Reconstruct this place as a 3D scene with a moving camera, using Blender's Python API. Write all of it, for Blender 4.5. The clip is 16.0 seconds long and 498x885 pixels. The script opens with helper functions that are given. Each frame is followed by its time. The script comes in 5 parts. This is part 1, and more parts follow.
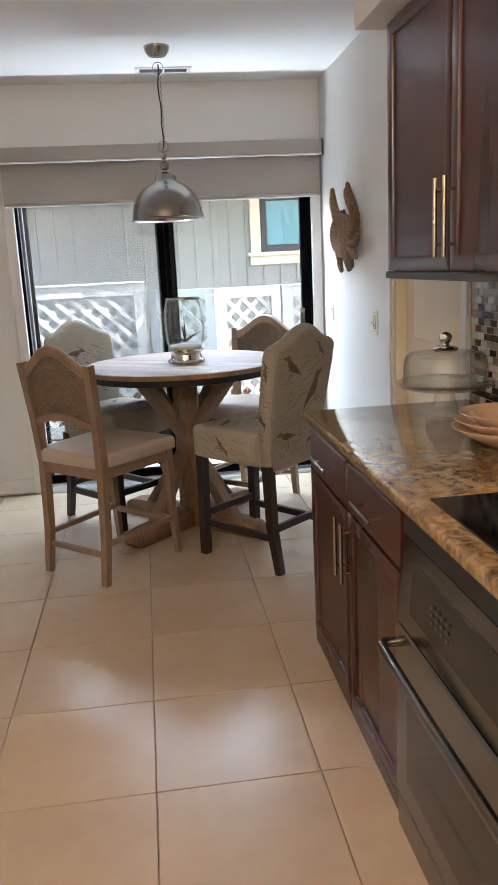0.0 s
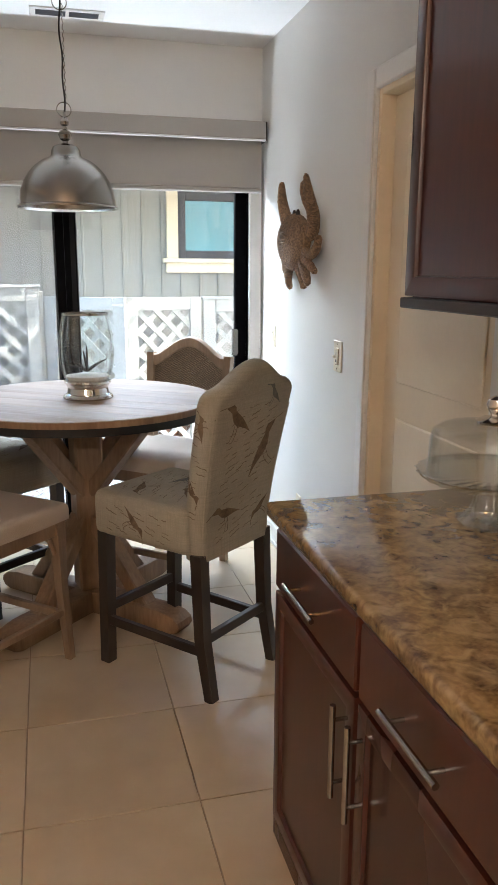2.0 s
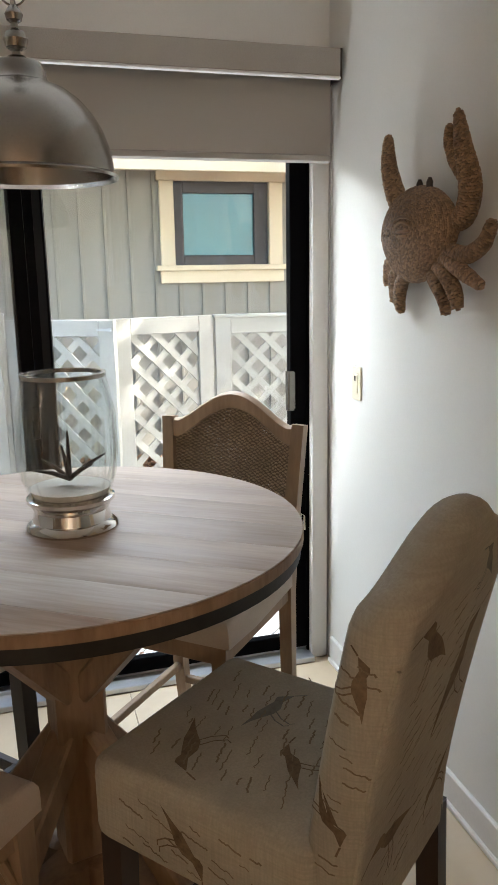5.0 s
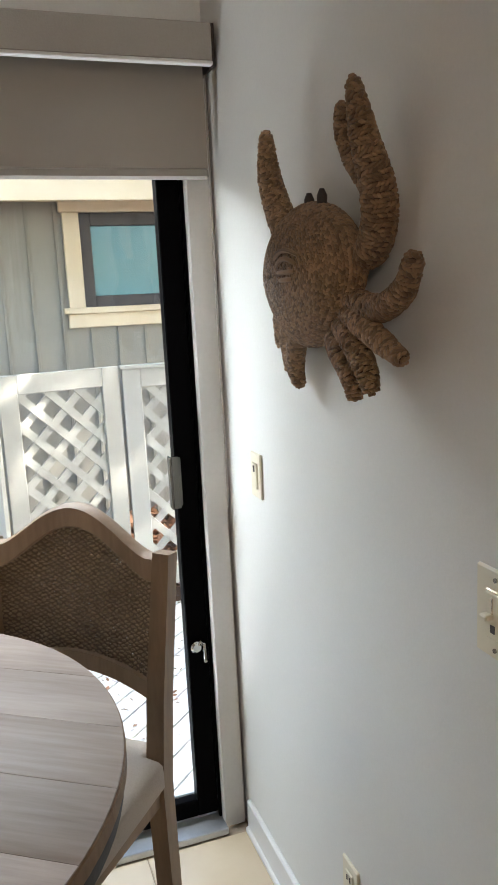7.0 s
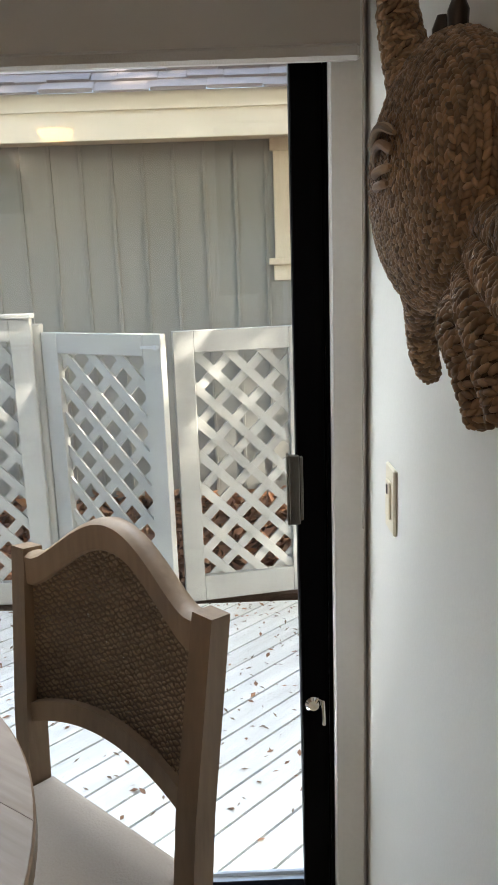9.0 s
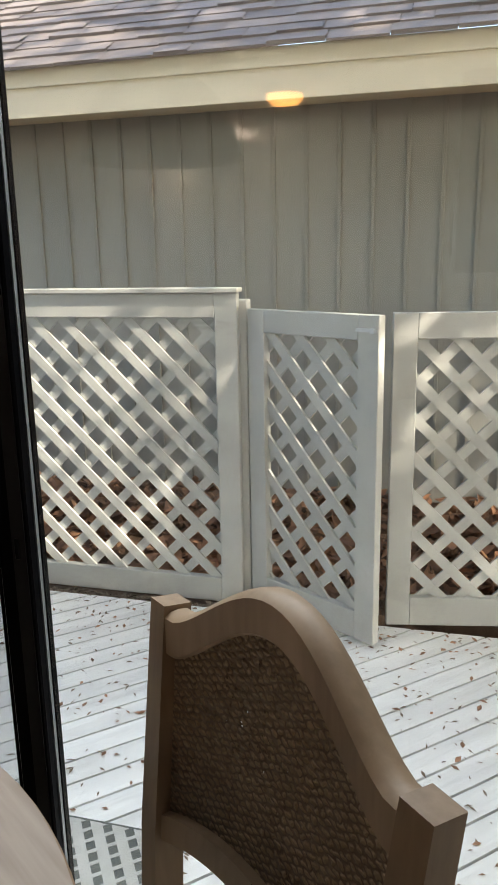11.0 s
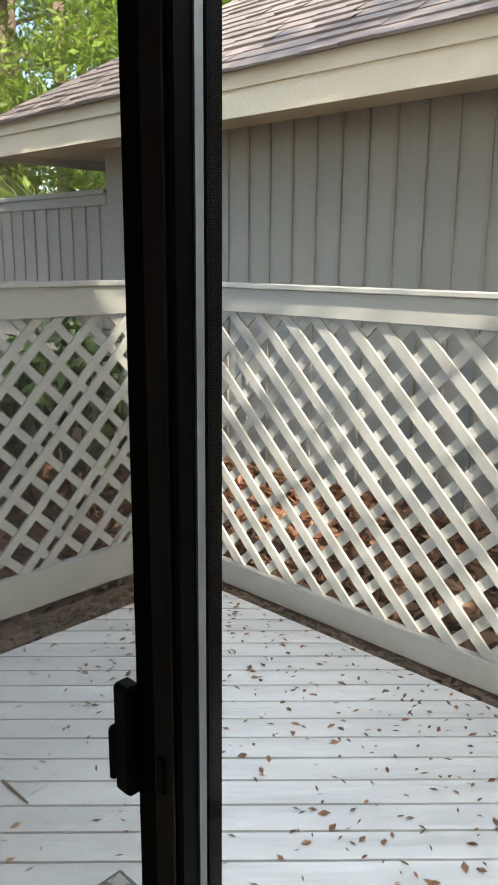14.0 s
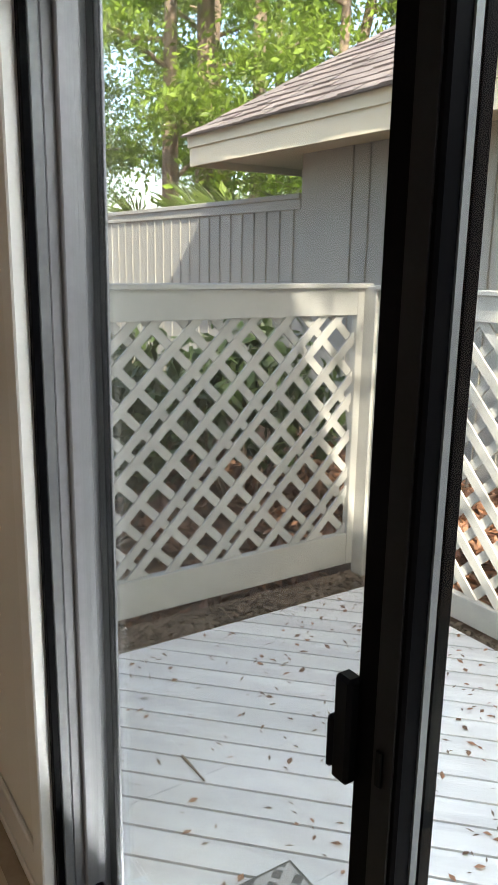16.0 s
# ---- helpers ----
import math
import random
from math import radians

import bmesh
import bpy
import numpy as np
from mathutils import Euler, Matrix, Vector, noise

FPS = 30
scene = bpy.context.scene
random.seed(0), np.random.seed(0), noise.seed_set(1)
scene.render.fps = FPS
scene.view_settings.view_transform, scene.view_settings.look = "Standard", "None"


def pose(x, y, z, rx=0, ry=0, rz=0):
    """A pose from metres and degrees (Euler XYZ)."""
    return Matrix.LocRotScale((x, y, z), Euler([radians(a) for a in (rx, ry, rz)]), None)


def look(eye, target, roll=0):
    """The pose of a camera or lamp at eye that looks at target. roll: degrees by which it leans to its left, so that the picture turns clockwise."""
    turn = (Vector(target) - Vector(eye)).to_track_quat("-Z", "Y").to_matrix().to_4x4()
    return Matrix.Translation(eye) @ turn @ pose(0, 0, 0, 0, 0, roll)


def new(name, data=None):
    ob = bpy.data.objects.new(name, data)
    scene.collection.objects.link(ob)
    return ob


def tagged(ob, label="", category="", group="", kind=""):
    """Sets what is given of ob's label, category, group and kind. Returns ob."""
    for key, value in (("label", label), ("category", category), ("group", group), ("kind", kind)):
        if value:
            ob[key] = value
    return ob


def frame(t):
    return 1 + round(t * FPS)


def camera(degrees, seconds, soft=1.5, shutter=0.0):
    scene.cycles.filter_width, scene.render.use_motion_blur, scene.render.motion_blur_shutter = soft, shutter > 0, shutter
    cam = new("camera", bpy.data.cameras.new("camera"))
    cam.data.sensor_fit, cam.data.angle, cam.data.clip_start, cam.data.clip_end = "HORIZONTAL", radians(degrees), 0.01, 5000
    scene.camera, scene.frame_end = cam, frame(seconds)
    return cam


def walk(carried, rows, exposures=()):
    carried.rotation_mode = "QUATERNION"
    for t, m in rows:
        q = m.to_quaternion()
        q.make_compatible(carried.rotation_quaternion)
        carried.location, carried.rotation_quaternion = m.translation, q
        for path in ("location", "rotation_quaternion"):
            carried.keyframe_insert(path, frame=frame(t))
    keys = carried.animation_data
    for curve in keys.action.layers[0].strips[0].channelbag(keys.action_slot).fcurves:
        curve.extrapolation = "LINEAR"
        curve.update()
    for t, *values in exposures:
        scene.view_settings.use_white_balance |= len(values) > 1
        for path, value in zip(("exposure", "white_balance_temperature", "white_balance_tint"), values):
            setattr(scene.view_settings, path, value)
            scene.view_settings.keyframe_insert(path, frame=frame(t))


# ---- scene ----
cam = camera(36.0, 16.0)
PATH = [
    (0, (0.077, 0.154, 1.464), (0.319, 2.086, 1.009), -2.8),
    (0.5, (0.115, 0.383, 1.471), (0.376, 2.313, 1.018), -2.4),
    (1, (0.133, 0.63, 1.465), (0.451, 2.551, 1.008), -0.4),
    (1.5, (0.124, 0.929, 1.469), (0.64, 2.803, 0.999), 1.3),
    (2, (0.135, 1.186, 1.473), (0.628, 3.074, 1.033), 0.3),
    (2.5, (0.158, 1.522, 1.482), (0.439, 3.462, 1.083), -0.9),
    (3, (0.142, 1.802, 1.476), (0.525, 3.714, 1.028), -1.9),
    (3.2, (0.147, 1.9, 1.476), (0.605, 3.791, 1.012), -1.9),
    (5.3, (0.241, 2.82, 1.513), (0.8, 4.694, 1.094), -1.4),
    (5.5, (0.296, 2.885, 1.522), (0.874, 4.755, 1.113), -2.1),
    (6, (0.456, 3.033, 1.544), (1.023, 4.92, 1.201), -2.9),
    (6.5, (0.574, 3.145, 1.544), (1.148, 5.031, 1.206), -4.1),
    (7, (0.669, 3.342, 1.556), (1.307, 5.203, 1.196), -2.9),
    (7.5, (0.764, 3.494, 1.524), (1.439, 5.314, 1.041), -1.5),
    (8, (0.93, 3.605, 1.529), (1.303, 5.518, 1.08), 0.5),
    (8.5, (1.036, 3.73, 1.521), (1.125, 5.679, 1.081), -1.1),
    (9, (1.04, 3.851, 1.522), (1.053, 5.801, 1.078), -2.0),
    (9.5, (1.023, 4.016, 1.534), (0.811, 5.972, 1.173), -3.5),
    (10, (1.03, 4.197, 1.488), (0.651, 6.116, 1.072), -2.5),
    (10.2, (1.036, 4.202, 1.483), (0.664, 6.109, 1.011), -2.9),
    (12.3, (0.887, 4.562, 1.479), (0.068, 6.323, 1.001), 2.8),
    (12.5, (0.884, 4.591, 1.476), (0.114, 6.37, 0.982), 2.7),
    (13, (0.841, 4.762, 1.497), (-0.078, 6.47, 1.008), 3.4),
    (13.5, (0.786, 4.942, 1.481), (-0.395, 6.491, 1.027), 2.4),
    (14, (0.745, 4.994, 1.452), (-0.602, 6.398, 0.987), 0.5),
    (14.5, (0.725, 4.987, 1.446), (-0.728, 6.28, 0.978), 0.4),
    (15, (0.713, 4.964, 1.447), (-0.815, 6.169, 0.987), 1.6),
    (15.5, (0.709, 4.946, 1.44), (-0.874, 6.073, 0.966), 1.9),
    (16, (0.724, 4.933, 1.454), (-0.907, 5.995, 0.991), 1.0),
]
EXPOSURES = [(0.0, 3.75, 5900, 10), (3.0, 3.6, 6250, 10), (5.5, 3.1, 6650, 10), (8.0, 2.85, 6550, 10), (10.0, 2.2, 7050, 10), (12.5, 1.95, 7200, 10), (14.0, 2.08, 7050, 10), (16.0, 2.55, 7050, 10)]
walk(cam, [(t, look(eye, target, roll)) for t, eye, target, roll in PATH], EXPOSURES)
LAMP_W, DOOR_W, DECK_W = 9.0, 11.0, 14.0

# ---- light ----
world = bpy.data.worlds.new("sky")
scene.world = world
world.use_nodes = True
wn = world.node_tree.nodes
sky = wn.new("ShaderNodeTexSky")
sky.sky_type = "NISHITA"
sky.sun_disc = False
SUN_TO = Vector((3.0, -1.0, 2.7)).normalized()
sky.air_density, sky.dust_density = 1.0, 2.0
sky.sun_elevation = math.asin(SUN_TO.z)
sky.sun_rotation = math.atan2(SUN_TO.x, SUN_TO.y)
wn["Background"].inputs["Strength"].default_value = 0.15
world.node_tree.links.new(sky.outputs[0], wn["Background"].inputs["Color"])
sun_data = bpy.data.lights.new("sun", "SUN")
sun_data.energy, sun_data.angle, sun_data.color = 3.6, radians(0.6), (1.0, 0.94, 0.85)
sun = new("sun", sun_data)
sun.matrix_basis = look((0, 0, 0), -SUN_TO)


# added lamp outside, above the glass door's head, standing in for skylight
door_fill = bpy.data.lights.new("door_fill_lamp", "AREA")
door_fill.shape, door_fill.size, door_fill.size_y, door_fill.energy, door_fill.color = "RECTANGLE", 1.84, 0.45, DOOR_W, (0.86, 0.94, 1.0)
new("door_fill_lamp", door_fill).matrix_basis = look((0.26, 5.78, 2.23), (0.26, 4.78, 1.2))

# added strip lamp at the glass door's foot, imitating daylight off the pale deck
deck_fill = bpy.data.lights.new("deck_fill_lamp", "AREA")
deck_fill.shape, deck_fill.size, deck_fill.size_y, deck_fill.energy, deck_fill.color = "RECTANGLE", 1.84, 0.05, DECK_W, (0.88, 0.95, 1.0)
new("deck_fill_lamp", deck_fill).matrix_basis = look((0.26, 5.535, -0.055), (0.26, 4.75, 1.0))


# ---- materials ----
def material(name, base, dark=None, scale=6.0, rough=0.5, metal=0.0, bump=0.0, fine=60.0, stretch=(1, 1, 1), vary=0.0, spec=0.5, detail=4.0, lo=0.35, hi=0.65, coat=0.0):
    """A surface with broad stains, fine grain and relief; vary shifts the tone from piece to piece."""
    m = bpy.data.materials.new(name)
    m.use_nodes = True
    n, l = m.node_tree.nodes, m.node_tree.links
    b = n["Principled BSDF"]
    b.inputs["Roughness"].default_value, b.inputs["Metallic"].default_value = rough, metal
    b.inputs["Specular IOR Level"].default_value = spec
    b.inputs["Coat Weight"].default_value = coat
    dark = dark or tuple(c * 0.8 for c in base)
    tc, mp, info = n.new("ShaderNodeTexCoord"), n.new("ShaderNodeMapping"), n.new("ShaderNodeObjectInfo")
    mp.inputs["Scale"].default_value = stretch
    shift = n.new("ShaderNodeVectorMath")
    shift.operation = "MULTIPLY"
    shift.inputs[1].default_value = (7.3, 5.1, 3.7)
    l.new(info.outputs["Random"], shift.inputs[0])
    l.new(tc.outputs["Object"], mp.inputs["Vector"])
    l.new(shift.outputs[0], mp.inputs["Location"])
    big, small = n.new("ShaderNodeTexNoise"), n.new("ShaderNodeTexNoise")
    for tex, s in ((big, scale), (small, fine)):
        tex.inputs["Scale"].default_value, tex.inputs["Detail"].default_value = s, detail
        l.new(mp.outputs[0], tex.inputs["Vector"])
    mixer, ramp = n.new("ShaderNodeMath"), n.new("ShaderNodeValToRGB")
    mixer.operation = "MULTIPLY_ADD"
    mixer.inputs[1].default_value = 0.35
    l.new(small.outputs["Fac"], mixer.inputs[0])
    scaled = n.new("ShaderNodeMath")
    scaled.operation = "MULTIPLY"
    scaled.inputs[1].default_value = 0.65
    l.new(big.outputs["Fac"], scaled.inputs[0])
    l.new(scaled.outputs[0], mixer.inputs[2])
    ramp.color_ramp.elements[0].position, ramp.color_ramp.elements[1].position = lo, hi
    ramp.color_ramp.elements[0].color, ramp.color_ramp.elements[1].color = (*dark, 1), (*base, 1)
    l.new(mixer.outputs[0], ramp.inputs["Fac"])
    out = ramp.outputs["Color"]
    if vary:
        hsv, rng = n.new("ShaderNodeHueSaturation"), n.new("ShaderNodeMapRange")
        rng.inputs["To Min"].default_value, rng.inputs["To Max"].default_value = 1 - vary, 1 + vary
        l.new(info.outputs["Random"], rng.inputs["Value"])
        l.new(rng.outputs[0], hsv.inputs["Value"])
        l.new(out, hsv.inputs["Color"])
        out = hsv.outputs[0]
    l.new(out, b.inputs["Base Color"])
    rr = n.new("ShaderNodeMapRange")
    rr.inputs["To Min"].default_value, rr.inputs["To Max"].default_value = max(rough - 0.06, 0.02), min(rough + 0.08, 1)
    l.new(big.outputs["Fac"], rr.inputs["Value"])
    l.new(rr.outputs[0], b.inputs["Roughness"])
    if bump:
        bn = n.new("ShaderNodeBump")
        bn.inputs["Strength"].default_value, bn.inputs["Distance"].default_value = bump, 0.004
        l.new(small.outputs["Fac"], bn.inputs["Height"])
        l.new(bn.outputs[0], b.inputs["Normal"])
    return m


def pane_glass(name, tint=(1, 1, 1), shine=0.04):
    m = bpy.data.materials.new(name)
    m.use_nodes = True
    n, l = m.node_tree.nodes, m.node_tree.links
    n.remove(n["Principled BSDF"])
    clear, gloss, fres, mix = n.new("ShaderNodeBsdfTransparent"), n.new("ShaderNodeBsdfGlossy"), n.new("ShaderNodeLayerWeight"), n.new("ShaderNodeMixShader")
    clear.inputs["Color"].default_value = (*tint, 1)
    gloss.inputs["Roughness"].default_value = 0.02
    fres.inputs["Blend"].default_value = 0.5
    steep, gain = n.new("ShaderNodeMath"), n.new("ShaderNodeMath")
    steep.operation, gain.operation = "POWER", "MULTIPLY_ADD"
    steep.inputs[1].default_value, gain.inputs[1].default_value, gain.inputs[2].default_value = 5.0, 0.9, shine
    l.new(fres.outputs["Facing"], steep.inputs[0])
    l.new(steep.outputs[0], gain.inputs[0])
    l.new(gain.outputs[0], mix.inputs[0])
    l.new(clear.outputs[0], mix.inputs[1])
    l.new(gloss.outputs[0], mix.inputs[2])
    l.new(mix.outputs[0], n["Material Output"].inputs["Surface"])
    return m


def see_through(name, color, amount, fine, rough=0.9, translucent=False, streak=0.06):
    """A woven sheet: part of the light goes between its threads."""
    m = bpy.data.materials.new(name)
    m.use_nodes = True
    n, l = m.node_tree.nodes, m.node_tree.links
    b = n["Principled BSDF"]
    b.inputs["Base Color"].default_value, b.inputs["Roughness"].default_value = (*color, 1), rough
    tc, wave, rng = n.new("ShaderNodeTexCoord"), n.new("ShaderNodeTexWave"), n.new("ShaderNodeMapRange")
    wave.bands_direction = "Z"
    wave.inputs["Scale"].default_value, wave.inputs["Distortion"].default_value = fine, 0.4
    l.new(tc.outputs["Object"], wave.inputs["Vector"])
    rng.inputs["To Min"].default_value, rng.inputs["To Max"].default_value = amount - streak, amount + streak
    l.new(wave.outputs["Fac"], rng.inputs["Value"])
    other = n.new("ShaderNodeBsdfTranslucent" if translucent else "ShaderNodeBsdfTransparent")
    if translucent:
        other.inputs["Color"].default_value = (*color, 1)
    mix = n.new("ShaderNodeMixShader")
    l.new(rng.outputs[0], mix.inputs[0])
    l.new(b.outputs[0], mix.inputs[1])
    l.new(other.outputs[0], mix.inputs[2])
    l.new(mix.outputs[0], n["Material Output"].inputs["Surface"])
    return m


def granite():
    m = material("granite", (0.38, 0.25, 0.11), (0.045, 0.028, 0.016), 22, 0.08, fine=110, lo=0.30, hi=0.68, detail=10)
    n, l = m.node_tree.nodes, m.node_tree.links
    b = n["Principled BSDF"]
    first = b.inputs["Base Color"].links[0].from_socket
    tc, big, ramp, mix = n.new("ShaderNodeTexCoord"), n.new("ShaderNodeTexNoise"), n.new("ShaderNodeValToRGB"), n.new("ShaderNodeMix")
    big.inputs["Scale"].default_value, big.inputs["Detail"].default_value, big.inputs["Distortion"].default_value = 24, 8, 1.2
    l.new(tc.outputs["Object"], big.inputs["Vector"])
    ramp.color_ramp.elements[0].position, ramp.color_ramp.elements[1].position = 0.42, 0.78
    l.new(big.outputs["Fac"], ramp.inputs["Fac"])
    mix.data_type = "RGBA"
    mix.inputs[7].default_value = (0.50, 0.36, 0.165, 1)
    l.new(ramp.outputs["Color"], mix.inputs[0])
    l.new(first, mix.inputs[6])
    l.new(mix.outputs[2], b.inputs["Base Color"])
    return m


def slub_linen(name, base, dark):
    """Linen with uneven threads running both ways."""
    m = material(name, base, dark, 5, 0.92, bump=0.3, fine=240)
    n, l = m.node_tree.nodes, m.node_tree.links
    b = n["Principled BSDF"]
    first = b.inputs["Base Color"].links[0].from_socket
    tc = n.new("ShaderNodeTexCoord")
    for stretch in ((14, 14, 260), (260, 260, 14)):
        mp, tex, ramp, mix = n.new("ShaderNodeMapping"), n.new("ShaderNodeTexNoise"), n.new("ShaderNodeValToRGB"), n.new("ShaderNodeMix")
        mp.inputs["Scale"].default_value = stretch
        tex.inputs["Scale"].default_value, tex.inputs["Detail"].default_value = 1.0, 2
        l.new(tc.outputs["Object"], mp.inputs["Vector"])
        l.new(mp.outputs[0], tex.inputs["Vector"])
        ramp.color_ramp.elements[0].position, ramp.color_ramp.elements[1].position = 0.35, 0.75
        ramp.color_ramp.elements[0].color, ramp.color_ramp.elements[1].color = (0, 0, 0, 1), (0.4, 0.4, 0.4, 1)
        l.new(tex.outputs["Fac"], ramp.inputs["Fac"])
        mix.data_type = "RGBA"
        mix.inputs[7].default_value = (*(c * 0.72 for c in dark), 1)
        l.new(ramp.outputs["Color"], mix.inputs[0])
        l.new(first, mix.inputs[6])
        first = mix.outputs[2]
    l.new(first, b.inputs["Base Color"])
    return m


def woven(name, base, dark, scale, strength, rough=0.8, zig=0.0):
    """Twisted or plaited fibre: crossing ridges in the relief and the colour."""
    m = material(name, base, dark, 20, rough, fine=120, lo=0.3, hi=0.7)
    n, l = m.node_tree.nodes, m.node_tree.links
    b = n["Principled BSDF"]
    first = b.inputs["Base Color"].links[0].from_socket
    tc = n.new("ShaderNodeTexCoord")
    waves = []
    for turn in (0.75, -0.75):
        mp, w = n.new("ShaderNodeMapping"), n.new("ShaderNodeTexWave")
        mp.inputs["Rotation"].default_value = (turn, turn * 0.5, turn)
        w.bands_direction = "Z"
        w.inputs["Scale"].default_value, w.inputs["Distortion"].default_value = scale, 1.2 + zig
        w.inputs["Detail Scale"].default_value = 2.0
        l.new(tc.outputs["Object"], mp.inputs["Vector"])
        l.new(mp.outputs[0], w.inputs["Vector"])
        waves.append(w)
    mul = n.new("ShaderNodeMath")
    mul.operation = "MULTIPLY"
    l.new(waves[0].outputs["Fac"], mul.inputs[0])
    l.new(waves[1].outputs["Fac"], mul.inputs[1])
    ramp, mix = n.new("ShaderNodeValToRGB"), n.new("ShaderNodeMix")
    ramp.color_ramp.elements[0].position, ramp.color_ramp.elements[1].position = 0.0, 0.35
    l.new(mul.outputs[0], ramp.inputs["Fac"])
    mix.data_type = "RGBA"
    mix.inputs[6].default_value = (*(c * 0.6 for c in dark), 1)
    l.new(ramp.outputs["Color"], mix.inputs[0])
    l.new(first, mix.inputs[7])
    l.new(mix.outputs[2], b.inputs["Base Color"])
    bn = n.new("ShaderNodeBump")
    bn.inputs["Strength"].default_value, bn.inputs["Distance"].default_value = strength, 0.004
    l.new(mul.outputs[0], bn.inputs["Height"])
    l.new(bn.outputs[0], b.inputs["Normal"])
    return m


def leaf_material(name, base, dark, light=0.5, low=0.55, high=1.5):
    m = material(name, base, dark, 3, 0.5, fine=9)
    n, l = m.node_tree.nodes, m.node_tree.links
    b = n["Principled BSDF"]
    geo, hsv, rng = n.new("ShaderNodeNewGeometry"), n.new("ShaderNodeHueSaturation"), n.new("ShaderNodeMapRange")
    first = b.inputs["Base Color"].links[0].from_socket
    rng.inputs["To Min"].default_value, rng.inputs["To Max"].default_value = low, high
    l.new(geo.outputs["Random Per Island"], rng.inputs["Value"])
    l.new(rng.outputs[0], hsv.inputs["Value"])
    l.new(first, hsv.inputs["Color"])
    l.new(hsv.outputs[0], b.inputs["Base Color"])
    tr, mix = n.new("ShaderNodeBsdfTranslucent"), n.new("ShaderNodeMixShader")
    l.new(hsv.outputs[0], tr.inputs["Color"])
    mix.inputs[0].default_value = light
    l.new(b.outputs[0], mix.inputs[1])
    l.new(tr.outputs[0], mix.inputs[2])
    l.new(mix.outputs[0], n["Material Output"].inputs["Surface"])
    return m


def glowing(name, color, strength):
    m = bpy.data.materials.new(name)
    m.use_nodes = True
    b = m.node_tree.nodes["Principled BSDF"]
    b.inputs["Emission Color"].default_value, b.inputs["Emission Strength"].default_value = (*color, 1), strength
    return m


WALL = material("wall_paint", (0.69, 0.68, 0.65), (0.65, 0.64, 0.61), 2, 0.55, bump=0.08, fine=180)
CEIL = material("ceiling_paint", (0.86, 0.855, 0.84), (0.82, 0.815, 0.80), 2, 0.8, bump=0.15, fine=140)
TRIM = material("trim_paint", (0.70, 0.69, 0.67), (0.64, 0.63, 0.61), 5, 0.35, bump=0.05, fine=90)
CREAM = material("cream_door_paint", (0.70, 0.60, 0.44), (0.66, 0.56, 0.41), 3, 0.4, bump=0.04)
TILE = material("beige_floor_tile", (0.57, 0.475, 0.345), (0.46, 0.365, 0.25), 2.6, 0.31, bump=0.03, fine=11, vary=0.04, spec=0.6, detail=6, lo=0.28, hi=0.72)
TILE.node_tree.links.remove(TILE.node_tree.nodes["Principled BSDF"].inputs["Roughness"].links[0])
GROUT = material("grout", (0.42, 0.34, 0.26), (0.33, 0.26, 0.19), 9, 0.9, bump=0.3)
CHERRY = material("cherry_cabinet", (0.075, 0.018, 0.010), (0.036, 0.009, 0.006), 4, 0.28, fine=60, stretch=(1, 1, 0.12), coat=0.12)
GRANITE = granite()
STEEL = material("stainless_steel", (0.24, 0.225, 0.20), (0.19, 0.18, 0.16), 4, 0.20, 1.0, fine=300, stretch=(1, 0.05, 1))
NICKEL = material("brushed_nickel", (0.42, 0.40, 0.37), (0.34, 0.32, 0.30), 6, 0.22, 1.0, fine=200)
BRASSY = material("warm_nickel_handle", (0.62, 0.52, 0.40), (0.55, 0.45, 0.34), 6, 0.25, 1.0)
CHROME = material("chrome", (0.75, 0.74, 0.72), (0.68, 0.67, 0.65), 4, 0.08, 1.0)
BLACKGLASS = material("black_glass", (0.012, 0.012, 0.013), (0.008, 0.008, 0.009), 5, 0.06)
OVENGLASS = material("oven_glass", (0.03, 0.028, 0.024), (0.02, 0.018, 0.016), 5, 0.08)
PANEL_TEXT = material("panel_print", (0.04, 0.04, 0.038), None, 5, 0.4)
BLACKALU = material("black_aluminium", (0.0025, 0.0025, 0.003), (0.002, 0.002, 0.0025), 8, 0.42, fine=120, spec=0.02)
GREYALU = material("grey_aluminium", (0.012, 0.012, 0.014), (0.009, 0.009, 0.010), 8, 0.45, spec=0.1, fine=120)
SILVER = material("silver_strip", (0.60, 0.62, 0.64), (0.5, 0.52, 0.54), 8, 0.35, 0.8)
DARKPLASTIC = material("black_plastic", (0.004, 0.0045, 0.006), None, 8, 0.45, spec=0.06)
GLASS = pane_glass("window_glass", (0.97, 0.985, 0.98))
PRESSED = pane_glass("pressed_glass", (0.95, 0.97, 0.96), 0.20)
STRIP = material("grey_strip", (0.14, 0.145, 0.15), (0.10, 0.105, 0.11), 8, 0.4)
THIN = pane_glass("thin_blown_glass", (0.97, 0.98, 0.975), 0.05)
JAMBGREY = material("grey_jamb_paint_and_sheen", (0.18, 0.18, 0.193), (0.14, 0.14, 0.15), 5, 0.5)
SCREEN = see_through("insect_screen", (0.10, 0.10, 0.105), 0.80, 350, streak=0.0)
BLIND = see_through("blind_fabric", (0.60, 0.56, 0.51), 0.52, 160, translucent=True)
VALANCE = material("valance_fabric", (0.40, 0.375, 0.34), (0.36, 0.335, 0.30), 5, 0.85, bump=0.2, fine=260)
IVORY = material("ivory_plastic", (0.72, 0.66, 0.52), (0.68, 0.62, 0.48), 5, 0.4)
WASHED = material("whitewashed_oak", (0.44, 0.355, 0.295), (0.27, 0.205, 0.16), 5, 0.50, fine=45, stretch=(0.18, 2.2, 2), bump=0.10, vary=0.13, spec=0.35)
